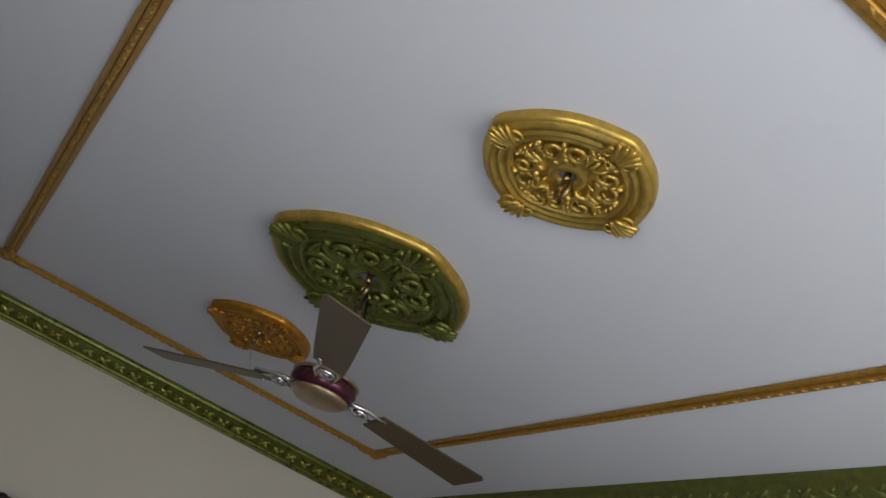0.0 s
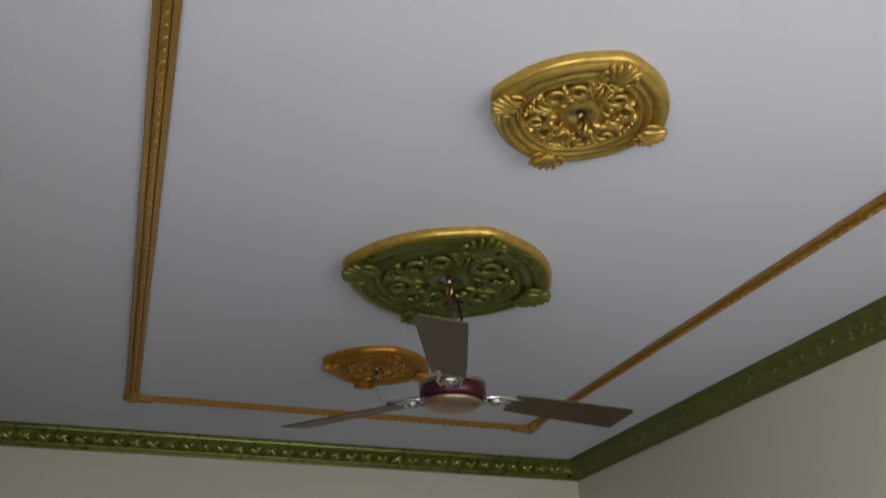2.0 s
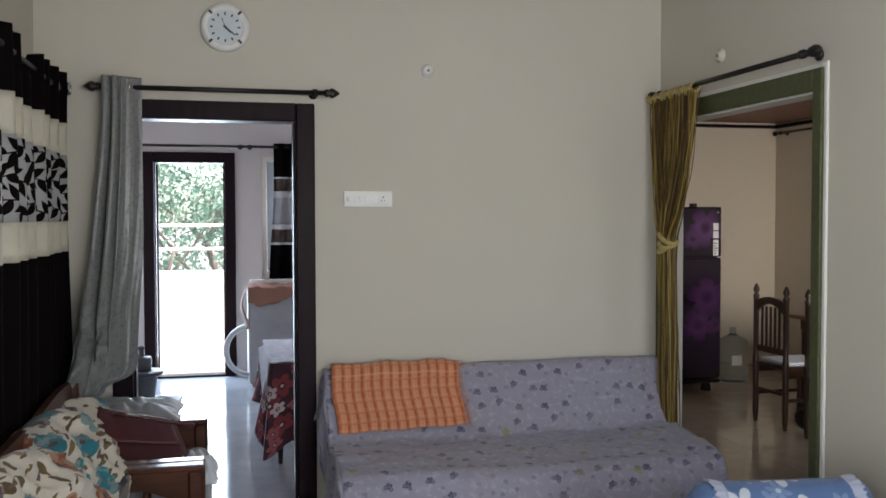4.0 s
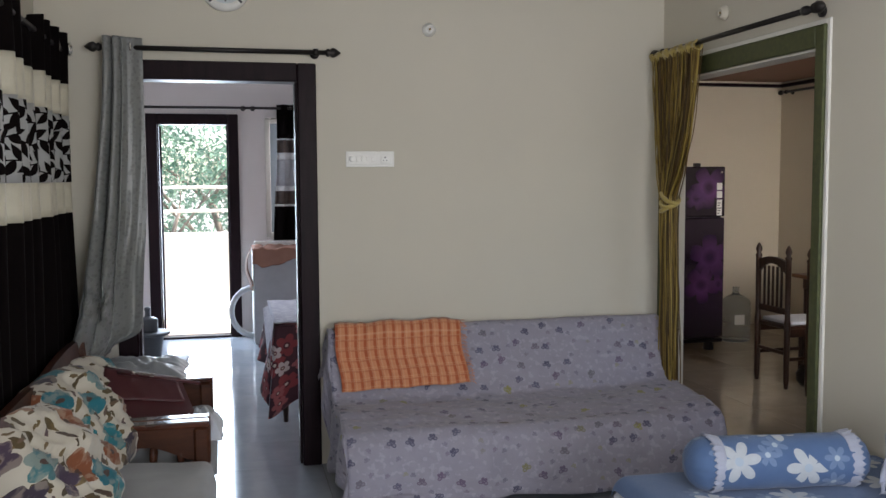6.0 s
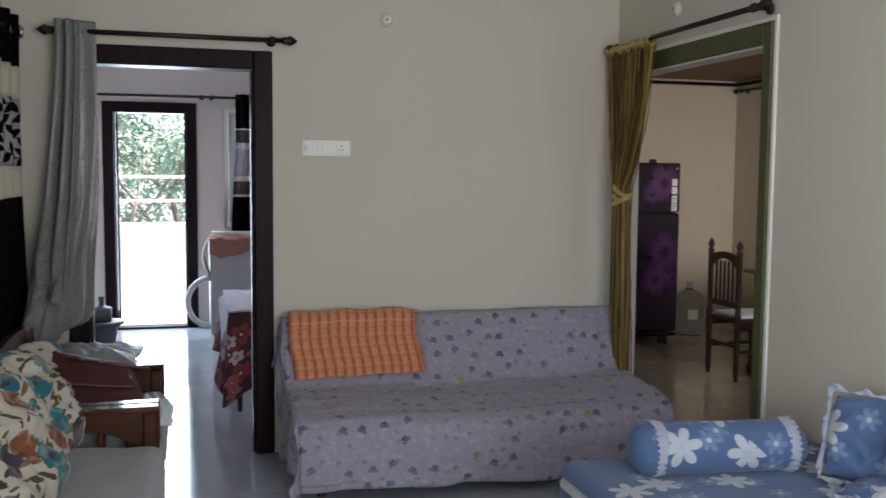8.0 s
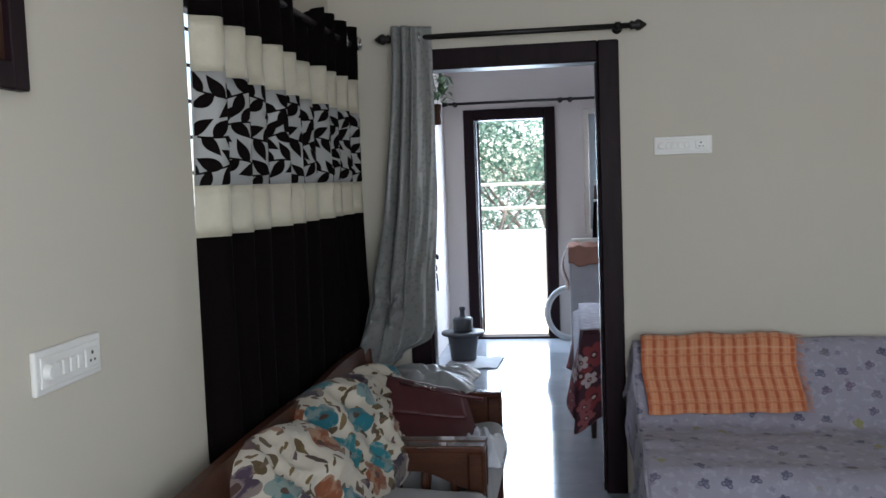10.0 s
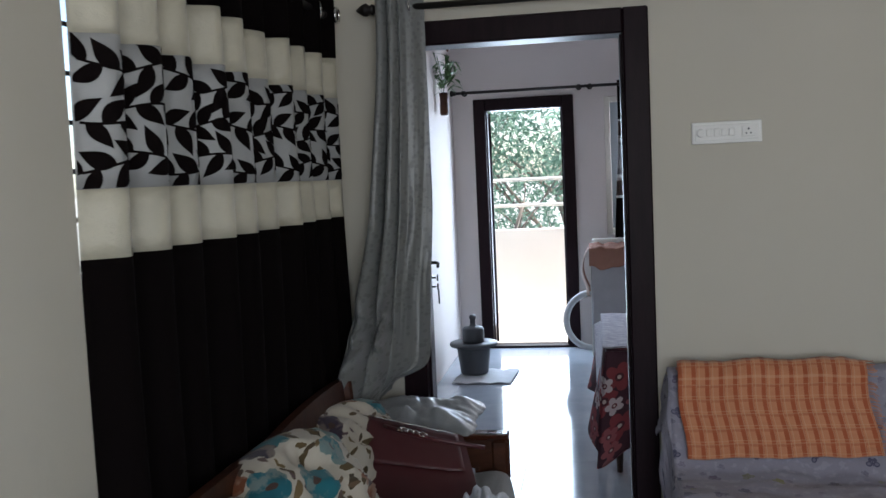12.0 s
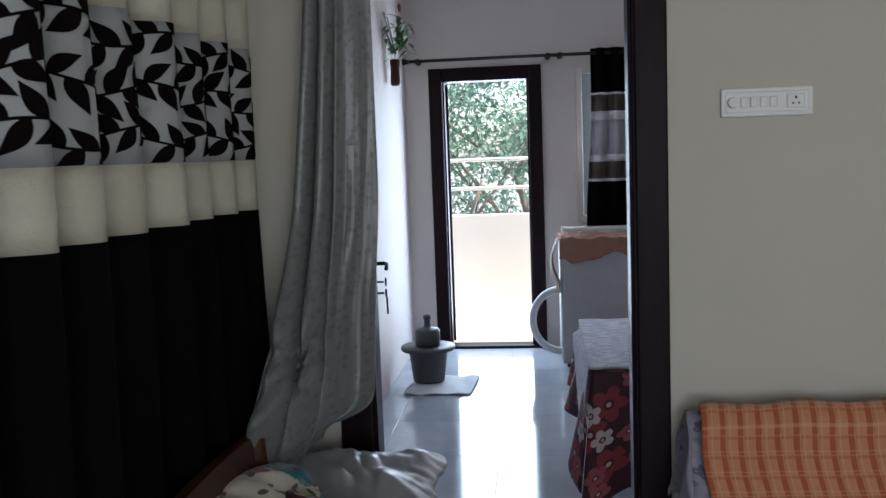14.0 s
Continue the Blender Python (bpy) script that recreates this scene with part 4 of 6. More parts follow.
def window_curtain(y0, y1, folds, phase, droop, label, seed, base=-1.215):
    """A ringed curtain in bands of cloth, hung in deep round folds on the rod along the west wall."""
    z_top, z_bot = 2.19, 0.33

    def P(u, z):
        ph = u * folds - 0.45 + 0.16 * math.sin(5.1 * u + phase) + 0.05 * math.sin(13 * u + 2 * phase)
        n = math.floor(ph + 0.5)
        big = 0.033 + 0.008 * math.sin(2.3 * n + phase)
        c = math.cos(math.tau * ph + 0.35 * math.sin(math.tau * ph))
        wave = c * (1.25 - 0.25 * c * c)
        x = base + big * wave * (1 + 0.12 * smooth01(2.0, 0.8, z)) + 0.005 * math.sin(4 * z + 5 * u)
        y = y0 + (y1 - y0) * u + 0.010 * math.sin(math.tau * ph + 0.8) * (0.6 + 0.4 * math.sin(1.7 * n))
        return Vector((x, y, z - droop(u) * smooth01(1.9, 2.19, z)))

    def Q(u, z, out):
        d = P(min(1, u + 0.002), z) - P(max(0, u - 0.002), z)
        n = Vector((d.y, -d.x, 0)).normalized()
        return P(u, z) + n * out
    steps = folds * 60
    run = [0.0]
    for i in range(steps):
        run.append(run[-1] + (P((i + 1) / steps, 1.6) - P(i / steps, 1.6)).length)
    width = run[-1]

    def across(d):
        """The share of the panel's length at d metres along the cloth."""
        return float(np.interp(d, run, np.linspace(0, 1, steps + 1)))

    def along_cloth(u):
        return float(np.interp(u, np.linspace(0, 1, steps + 1), run))
    ob = thing("window_curtain", label, "curtain", at=(-1.2, (y0 + y1) / 2, z_top))
    nu = folds * 16
    for name, za, zb, mat in (("heading", 2.19, 1.955, M_BLACKCLOTH), ("cream_band", 1.955, 1.807, M_CREAMCLOTH), ("leaf_band", 1.807, 1.50, M_SILVERCLOTH),
                              ("cream_band", 1.50, 1.36, M_CREAMCLOTH), ("skirt", 1.36, z_bot, M_BLACKCLOTH)):
        nv = max(4, int((za - zb) / 0.05))
        bm = sheet(lambda u, v: P(u, za + (zb - za) * v), nu * (3 if name == "leaf_band" else 1), nv, lambda u, v: (along_cloth(u), za + (zb - za) * v))
        band = thicken(part(name, bm, mat, ob, smooth=True), 0.003)
        if name == "leaf_band":
            rnd = random.Random(seed)
            bm = bmesh.new()

            def lay(d0, cz, ang, length, fat=1.0):
                ca, sa = math.cos(ang), math.sin(ang)
                rows = []
                for t, hw in leaf_outline():
                    row = []
                    for k in (-1, -0.5, 0, 0.5, 1):
                        a, b = t * length, k * hw * length * fat + 0.05 * length * math.sin(math.pi * t)
                        dd, zz = d0 + a * ca - b * sa, cz + a * sa + b * ca
                        row.append(bm.verts.new(Q(min(0.999, max(0.001, across(dd))), min(1.806, max(1.501, zz)), 0.0035)))
                    rows.append(row)
                for r0, r1 in zip(rows, rows[1:]):
                    for i in range(4):
                        bm.faces.new((r0[i], r1[i], r1[i + 1], r0[i + 1]))

            def stem(pts):
                for (da, a), (db, b) in zip(pts, pts[1:]):
                    if 0.002 < min(da, db) and max(da, db) < width - 0.002 and min(a, b) > 1.504 and max(a, b) < 1.803:
                        bm.faces.new([bm.verts.new(Q(across(q), r, 0.003)) for q, r in ((da, a - 0.0028), (db, b - 0.0028), (db, b + 0.0028), (da, a + 0.0028))])
            pitch = 0.064
            for row, z0 in enumerate((1.757, 1.655, 1.553)):
                heading = 1 if row % 2 else -1

                def wave(d):
                    return z0 + 0.026 * math.sin(d * 11 + row * 1.1 + seed)
                stem([(d, wave(d)) for d in np.arange(0.0, width, 0.012)])
                for k in range(int(width / pitch) + 3):
                    for side, shift in ((1, 0.0), (-1, 0.5)):
                        e = (k - 0.5 + 0.37 * row + shift) * pitch
                        if -0.03 <= e < width:
                            lean = 0.286 * math.cos(e * 11 + row * 1.1 + seed) * heading + side * rnd.uniform(0.62, 0.86)
                            ang = lean if heading > 0 else math.pi - lean
                            lay(e, wave(e), ang, rnd.uniform(0.070, 0.082), rnd.uniform(0.86, 1.02))
            tagged(part("leaf_print", bm, M_BLACKPRINT, band, "black velvet leaf print"), kind="stuff")
    count = int((y1 - y0) / 0.145)
    for k in range(count):
        u = (k + 0.5) / count
        if droop(u) > 0.03:
            continue
        c = P(u, 2.115)
        s = 1 if k % 2 else -1
        part("ring", T([(c.x + 0.006 + 0.004 * s, c.y + 0.027 * math.cos(a), 2.115 - droop(u) + 0.027 * math.sin(a)) for a in np.linspace(0, math.tau, 20, False)], 0.0065, 8, True),
             M_CHROME, ob, "silver curtain ring", smooth=True)
    return ob


window_curtain(-1.908, -0.125, 10, 0.4, lambda u: 0.13 * math.exp(-((u - 0.56) / 0.055) ** 2), "dark curtain with cream bands and black leaf print", 3, -1.205)


# ---- grey door curtain, gathered and pulled aside ----
def grey_curtain():
    ob = thing("door_curtain", "grey embossed curtain gathered beside the open door", "curtain", at=(-0.95, -0.08, 2.19))

    def f(u, v):
        z = 2.195 - v * 1.62
        t = smooth01(0.0, 0.9, v)
        left = -1.03 - 0.10 * smooth01(0.05, 0.75, v) - 0.04 * smooth01(0.75, 0.95, v)
        right = -0.845 - 0.035 * smooth01(0.45, 0.85, v) - 0.15 * smooth01(0.84, 1.0, v) ** 1.5
        # three tight pleats, then a wide flat fall
        q = min(1.0, u / 0.62)
        w = math.tau * (2.6 * q ** 0.92 + 0.5 * max(0.0, (u - 0.62) / 0.38))
        tight = 1 - 0.75 * smooth01(0.50, 0.72, u)
        knot = math.exp(-((v - 0.775) / 0.055) ** 2 - ((u - 0.30) / 0.20) ** 2)
        amp = (0.056 + 0.016 * t) * tight * (1 - 0.55 * knot) * (1 - 0.45 * smooth01(0.84, 0.98, v))
        c = math.sin(w + 0.5 * math.sin(2.2 * v + 1))
        x = left + (right - left) * (u + 0.05 * math.sin(math.tau * u)) + 0.016 * math.sin(w + 1.3) * tight * (1 - knot)
        y = -0.085 + amp * c * (1.3 - 0.3 * c * c) - 0.06 * smooth01(0.8, 1.0, v) - 0.42 * smooth01(0.50, 0.92, v) * (1 - u) ** 1.3
        # streaks that run down the cloth, and creases that run out from the tuck
        y += 0.018 * fbm(u * 6 + 0.6 * v, v * 2.2, 3.3) * t
        du, dv = u - 0.30, (v - 0.785) * 3.0
        r = math.hypot(du, dv)
        y += 0.045 * math.sin(7 * math.atan2(dv, du) + 1.0) * math.exp(-(r / 0.26) ** 2) * smooth01(0.0, 0.05, r)
        y -= 0.055 * math.exp(-((v - 0.83) / 0.035) ** 2 - ((u - 0.22) / 0.2) ** 2)
        low = smooth01(0.84, 0.95, v)
        y -= low * 0.03 * abs(fbm(u * 5 - 2.5 * v, v * 9, 8.2))
        z += 0.02 * low * fbm(u * 4, v * 3) + 0.10 * smooth01(0.86, 1.0, v) * smooth01(0.55, 1.0, u)
        return Vector((x, min(y, -0.022), z))
    thicken(part("drape", sheet(f, 170, 120, lambda u, v: (0.85 * min(u, 0.62) + 0.34 * max(0.0, u - 0.62), v * 1.62)), M_GREYCURTAIN, ob, smooth=True), 0.003)
    for k, x in enumerate((-1.0, -0.945, -0.895)):
        part("ring", T([(x, -0.09 + 0.02 * math.cos(a) * (1 if k % 2 else -1), 2.147 + 0.022 * math.sin(a)) for a in np.linspace(0, math.tau, 18, False)], 0.005, 8, True), M_CHROME, ob, smooth=True)


grey_curtain()


# ---- gold string curtain tied at the dining opening ----
def string_curtain():
    ob = thing("string_curtain", "gold and brown string curtain tied in a knot", "curtain", at=(1.865, -0.3, 2.19))
    g = Nodes("gold thread")
    rnd_isl = g.n("ShaderNodeNewGeometry", "Random Per Island")
    mat = g.done(g.ramp(rnd_isl, [(0.0, (0.06, 0.035, 0.012)), (0.40, (0.10, 0.055, 0.014)), (0.55, (0.20, 0.125, 0.024)), (0.85, (0.28, 0.19, 0.036)), (1.0, (0.36, 0.26, 0.06))]), 0.5, 0.15)
    rnd = random.Random(5)
    bm = bmesh.new()
    for k in range(230):
        u = (k + rnd.random()) / 230
        y0 = -0.05 - 0.50 * u
        x0 = 1.865 + rnd.uniform(-0.022, 0.022)
        ty, tx = -0.20 - 0.11 * u + rnd.uniform(-0.012, 0.012), 1.865 + rnd.uniform(-0.03, 0.03)
        pts = []
        for i in range(8):
            t = i / 7
            s = t ** 2.3
            bow = math.sin(math.pi * t) * 0.022 * (u - 0.5)
            pts.append((x0 + (tx - x0) * t + 0.006 * math.sin(9 * t + k), y0 + (ty - y0) * s + bow, 2.16 - 0.75 * t))
        ey = -0.24 - 0.10 * u + rnd.uniform(-0.02, 0.02)
        for i in range(1, 7):
            t = i / 6
            pts.append((tx + rnd.uniform(-0.004, 0.004), ty + (ey - ty) * t + 0.008 * math.sin(6 * t + k), 1.41 - (1.02 + 0.1 * rnd.random()) * t))
        tube(bm, pts, rnd.uniform(0.0018, 0.0034), 4)
    tagged(part("string_fall", bm, mat, ob), kind="stuff")
    g2 = m_cloth("gold curtain heading", (0.42, 0.32, 0.09), 0.55, 0.25)
    thicken(part("heading", sheet(lambda u, v: Vector((1.865 - 0.024 * math.cos(math.tau * v * 0.9) - 0.006 * math.sin(40 * u), -0.045 - 0.51 * u, 2.178 - 0.028 * math.sin(math.tau * v * 0.9) - 0.015 * v + 0.006 * math.sin(60 * u))), 50, 12,
                       lambda u, v: (u, v * 0.2)), g2, ob, smooth=True), 0.004)
    bm = bmesh.new()
    for j in range(3):
        tube(bm, [(1.865 + (0.04 + 0.004 * j) * math.cos(a), -0.265 + (0.062 - 0.004 * j) * math.sin(a), 1.40 - 0.022 * j + 0.03 * math.sin(a + j)) for a in np.linspace(0, math.tau, 20, False)], 0.012, 6, True)
    part("knot", bm, g2, ob, smooth=True)


string_curtain()


# ---- sofa under the butterfly sheet ----
SX0, SX1 = 0.03, 1.875


def sofa():
    ob = thing("sofa", "armless sofa bed covered with a lavender butterfly print sheet", "sofa", at=((SX0 + SX1) / 2, -0.45, 0))
    prof = [(-0.045, 0.62), (-0.05, 0.70), (-0.085, 0.742), (-0.125, 0.735), (-0.155, 0.70), (-0.21, 0.58), (-0.265, 0.47), (-0.31, 0.418),
            (-0.38, 0.405), (-0.55, 0.402), (-0.70, 0.392), (-0.79, 0.372), (-0.835, 0.335), (-0.86, 0.27), (-0.875, 0.18), (-0.885, 0.10), (-0.89, 0.055)]
    pts = [Vector((y, z)) for y, z in prof]
    lens = [0]
    for a, b in zip(pts, pts[1:]):
        lens.append(lens[-1] + (b - a).length)
    total = lens[-1]

    def along(v):
        d = v * total
        for i in range(len(pts) - 1):
            if d <= lens[i + 1] + 1e-9:
                return pts[i].lerp(pts[i + 1], (d - lens[i]) / (lens[i + 1] - lens[i]))
        return pts[-1]

    def f(u, v):
        p = along(v)
        x = SX0 + (SX1 - SX0) * u
        n = fbm(x * 3.0, v * 7.0, 1.7)
        seat = smooth01(0.30, 0.42, v) * (1 - smooth01(0.68, 0.78, v))
        hang = smooth01(0.74, 0.9, v)
        z = p.y + 0.010 * n + 0.012 * seat * fbm(x * 7, v * 15, 9.1)
        y = p.x - 0.008 * n - hang * (0.010 + 0.016 * math.sin(x * 13 + 2 * n))
        crease = math.exp(-((v - 0.365) / 0.02) ** 2)
        z += 0.006 * crease * math.sin(x * 21)
        z -= 0.02 * math.sin(math.pi * u) * seat
        if v > 0.97:
            z += 0.015 * math.sin(x * 2.6 + 0.4) + 0.02 * smooth01(0.2, 0.0, u)
        return Vector((x, y, z))
    thicken(part("sheet", sheet(f, 110, 90, lambda u, v: (u * (SX1 - SX0), v * total)), M_BUTTERFLY, ob, "lavender sheet printed with butterflies", smooth=True), 0.004)

    def side(x, s):
        def fs(u, v):
            p = along(u)
            low = 0.10 + 0.25 * smooth01(0.30, 0.0, u) + 0.02 * math.sin(14 * u)
            if s < 0:
                low = 0.12 + 0.34 * smooth01(0.42, 0.16, u) + 0.03 * math.sin(11 * u)
            z = p.y + (min(low, p.y - 0.01) - p.y) * v
            bulge = (0.010 + 0.028 * v) * (0.6 + 0.5 * math.sin(u * 26 + 1.5)) + 0.010 * fbm(u * 9, v * 4, s)
            return Vector((x + s * (bulge if v > 0 else 0), p.x, z + (0.01 * fbm(x * 3.0, u * 7.0, 1.7) if v == 0 else 0)))
        thicken(part("side_drop", sheet(fs, 60, 14, lambda u, v: (u * total, 0.5 * v)), M_BUTTERFLY, ob, smooth=True), 0.004)
    side(SX0, -1)
    side(SX1, 1)
    body = B((SX0 + 0.03, SX1 - 0.03, -0.80, -0.06, 0.12, 0.36), bevel=0.02)
    part("base", body, M_CHAIRWOOD, ob)
    bm = B((SX0 + 0.03, SX1 - 0.03, -0.17, -0.06, 0.36, 0.66), bevel=0.02)
    part("backrest", bm, M_CHAIRWOOD, ob)
    for x in (SX0 + 0.12, SX1 - 0.12):
        for y in (-0.72, -0.14):
            part("leg", lathe(bmesh.new(), [(0.022, 0), (0.03, 0.12)], (x, y, 0), 12), M_CHAIRWOOD, ob)
    return along


sofa_line = sofa()


def towel():
    ob = thing("towel", "orange checked cotton towel with a fringe, lying over the sofa back", "towel", at=(0.4, -0.15, 0.74))

    def f(u, v):
        p = sofa_line(0.055 + 0.318 * v)
        q = sofa_line(0.055 + 0.318 * v + 0.004)
        n = Vector((-(q.y - p.y), (q.x - p.x)))
        n = n.normalized() if n.length else Vector((0, 1))
        if n.x > 0 and v > 0.2:
            n = -n
        lift = 0.014 + 0.012 * abs(fbm(u * 6, v * 5, 5.0)) + 0.006 * math.sin(u * 17 + 3 * v)
        x = 0.052 + 0.66 * u + 0.022 * v * (1 - u) + 0.02 * v * u + 0.006 * math.sin(9 * v)
        y, z = p.x + n.x * lift - 0.004, p.y + n.y * lift
        if v < 0.35:
            z += 0.010 + 0.012 * math.sin(u * 2.4 + 0.3)
        z += 0.012 * u * v
        return Vector((x, y - 0.006, z))
    cloth = part("cloth", sheet(f, 70, 46, lambda u, v: (u * 0.70, v * 0.50)), M_PLAID, ob, smooth=True)
    thicken(cloth, 0.005)
    bm = bmesh.new()
    rnd = random.Random(2)
    for k in range(60):
        v = (k + rnd.random()) / 60
        a = f(1.0, v)
        tube(bm, [a, a + Vector((0.016, -0.004, rnd.uniform(-0.006, 0.002))), a + Vector((rnd.uniform(0.026, 0.036), -0.002, rnd.uniform(-0.02, 0.0)))], 0.0014, 4)
    tagged(part("fringe", bm, M_PLAID, ob), kind="stuff")


towel()


# ---- bed with blue sheet, bolster and cushions ----
def bed():
    ob = thing("bed", "low wooden bed with a blue flowered sheet", "bed", at=(1.38, -2.8, 0))
    x0, x1, y0, y1 = 0.84, 1.925, -3.75, -1.84

    def f(u, v):
        a, b = 2 * u - 1, 2 * v - 1
        r = 0.05
        x = (x0 + x1) / 2 + (x1 - x0) / 2 * a
        y = (y0 + y1) / 2 + (y1 - y0) / 2 * b
        ex, ey = min(x - x0, x1 - x), min(y - y0, y1 - y)
        drop = sum((r - math.sqrt(max(0, r * r - (r - min(e, r)) ** 2))) for e in (ex, ey))
        return Vector((x, y, 0.462 - drop + 0.006 * fbm(x * 3, y * 3)))

    def spread(t):
        return 0.5 - 0.5 * math.cos(math.pi * t)
    part("mattress_top", sheet(lambda u, v: f(spread(u), spread(v)), 50, 60, lambda u, v: (spread(u) * 1.09, spread(v) * 1.9)), M_BLUE, ob, smooth=True)
    ring = [(x0, y0), (x1, y0), (x1, y1), (x0, y1), (x0, y0)]

    def skirt(u, v):
        d = u * 4
        i = min(3, int(d))
        (ax, ay), (bx, by) = ring[i], ring[i + 1]
        t = d - i
        return Vector((ax + (bx - ax) * t, ay + (by - ay) * t, 0.37 - 0.115 * v + 0.004 * math.sin(40 * d)))
    part("mattress_side", sheet(skirt, 80, 4, lambda u, v: (u * 6, v * 0.13)), M_BLUE, ob, smooth=True)
    part("mattress", B((x0 + 0.006, x1 - 0.006, y0 + 0.006, y1 - 0.006, 0.24, 0.40), bevel=0.01), M_WHITECLOTH, ob)
    part("rail", B((x0 + 0.01, x0 + 0.04, y0, y1, 0.13, 0.255), bevel=0.006), M_SOFAWOOD, ob)
    part("rail", B((x1 - 0.04, x1 - 0.01, y0, y1, 0.13, 0.255), bevel=0.006), M_SOFAWOOD, ob)
    part("end_board", B((x0 + 0.04, x1 - 0.04, y1 - 0.04, y1 - 0.01, 0.13, 0.255), bevel=0.006), M_SOFAWOOD, ob)
    for x in (x0 + 0.05, x1 - 0.05):
        for y in (y0 + 0.06, y1 - 0.06):
            part("leg", B((x - 0.03, x + 0.03, y - 0.03, y + 0.03, 0, 0.24), bevel=0.005), M_SOFAWOOD, ob)


bed()


def bolster():
    a, b = Vector((1.03, -2.05, 0.548)), Vector((1.63, -2.13, 0.548))
    d = (b - a).normalized()
    n1, n2 = Vector((0, 0, 1)), d.cross(Vector((0, 0, 1)))
    L = (b - a).length
    ob = thing("bolster", "round blue bolster with white flowers and frilled ends", "bolster", at=(a + b) / 2 - Vector((0, 0, 0.085)))

    def prof(u):
        e = min(u, 1 - u)
        return 0.088 * math.sqrt(max(0.0, 1 - (1 - min(1, e / 0.13)) ** 2.2)) + 0.001

    def f(u, v):
        t = math.tau * v
        gather = smooth01(0.16, 0.0, min(u, 1 - u))
        r = prof(u) * (1 + 0.06 * gather * math.sin(14 * t)) + 0.003 * fbm(u * 8, v * 6)
        p = a + d * (L * (1.06 * u - 0.03)) + n1 * (r * math.cos(t)) + n2 * (r * math.sin(t) * 1.05)
        return Vector((p.x, p.y, max(p.z, 0.463)))
    part("body", sheet(f, 60, 36, lambda u, v: (u * 0.62, v * 0.55)), M_BLUE, ob, smooth=True)
    for uc in (0.16, 0.86):
        def fr(u, v):
            t = math.tau * u
            r = 0.090 + 0.007 * v + 0.003 * v * math.sin(22 * t)
            s = (-1 if uc < 0.5 else 1) * 0.042 * v
            p = a + d * (L * uc + s + 0.006 * v * math.sin(31 * t)) + n1 * (r * math.cos(t)) + n2 * (r * math.sin(t))
            return Vector((p.x, p.y, max(p.z, 0.464)))
        thicken(part("frill", sheet(fr, 120, 5, lambda u, v: (u, v * 0.05)), M_DUSTYBLUE, ob, "pale frill", smooth=True), 0.002)


bolster()


def cushion(name, label, m, w, h, t, mat, frill=None, group="", power=2.6, seed=1, category="cushion", uvs=1.0, soft=0.12, crush=0.0):
    """A stuffed cushion, w wide, h high and t thick, standing in its own x-z plane with its middle at m."""
    ob = thing(name, label, category, group, at=m.translation)

    def surf(s):
        def f(u, v):
            a, b = 2 * u - 1, 2 * v - 1
            k = (max(0.0, (1 - abs(a) ** power)) * max(0.0, (1 - abs(b) ** power))) ** 0.42
            pinch = 1 - 0.07 * (abs(b) ** 2) * (1 - abs(a)) - 0.0
            x = a * w / 2 * math.sqrt(1 - soft * b * b) * (1 + 0.05 * fbm(a * 1.3, b * 1.3, seed + 7))
            z = b * h / 2 * math.sqrt(1 - soft * a * a) * (1 + 0.05 * fbm(b * 1.3, a * 1.3, seed + 9))
            fold = abs(fbm(a * 2.4 + 1.1 * b, b * 1.5, seed + 4))
            y = s * t / 2 * k * (1 + 0.22 * fbm(a * 1.7 + seed, b * 1.7, seed) - crush * fold) + 0.012 * fbm(a * 4, b * 4, seed + 2) * k
            return m @ Vector((x * pinch, y, z))
        return f
    bm = sheet(surf(-1), 34, 34, lambda u, v: (u * w * uvs + seed * 0.37, v * h * uvs))
    back = sheet(surf(1), 34, 34, lambda u, v: (u * w * uvs + seed * 0.71, v * h * uvs + 0.4))
    part("front", bm, mat, ob, smooth=True)
    part("back", back, mat, ob, smooth=True)
    if frill:
        def fr(u, v):
            d = (u * 4) % 4
            i, q = int(d) % 4, d - int(d)
            a, b = ((2 * q - 1, -1), (1, 2 * q - 1), (1 - 2 * q, 1), (-1, 1 - 2 * q))[i]
            r = 1 + (0.10 + 0.03 * math.sin(u * 61)) * v
            return m @ Vector((a * w / 2 * r, 0.012 * v * math.sin(u * 170) + 0.01 * fbm(u * 11, v, seed), b * h / 2 * r + 0.008 * v * math.sin(u * 97)))
        thicken(part("frill", sheet(fr, 200, 3, lambda u, v: (u * 2, v * 0.04)), frill, ob, "pale frill", smooth=True), 0.002)
    return ob


cushion("cushion", "blue flowered cushion with a pale frill on the bed", pose(1.76, -2.34, 0.605, -20, 6, -38), 0.29, 0.29, 0.13, M_BLUE, M_DUSTYBLUE, "blue cushions", seed=2, soft=0.22, crush=0.35)
cushion("cushion", "blue flowered cushion with a pale frill on the bed", pose(1.80, -2.66, 0.60, -16, -4, -52), 0.32, 0.28, 0.13, M_BLUE, M_DUSTYBLUE, "blue cushions", seed=5, soft=0.22, crush=0.35)
cushion("cushion", "blue flowered cushion lying flat on the bed", pose(1.68, -2.50, 0.498, 82, 0, 20), 0.26, 0.22, 0.07, M_BLUE, M_DUSTYBLUE, "blue cushions", seed=9)


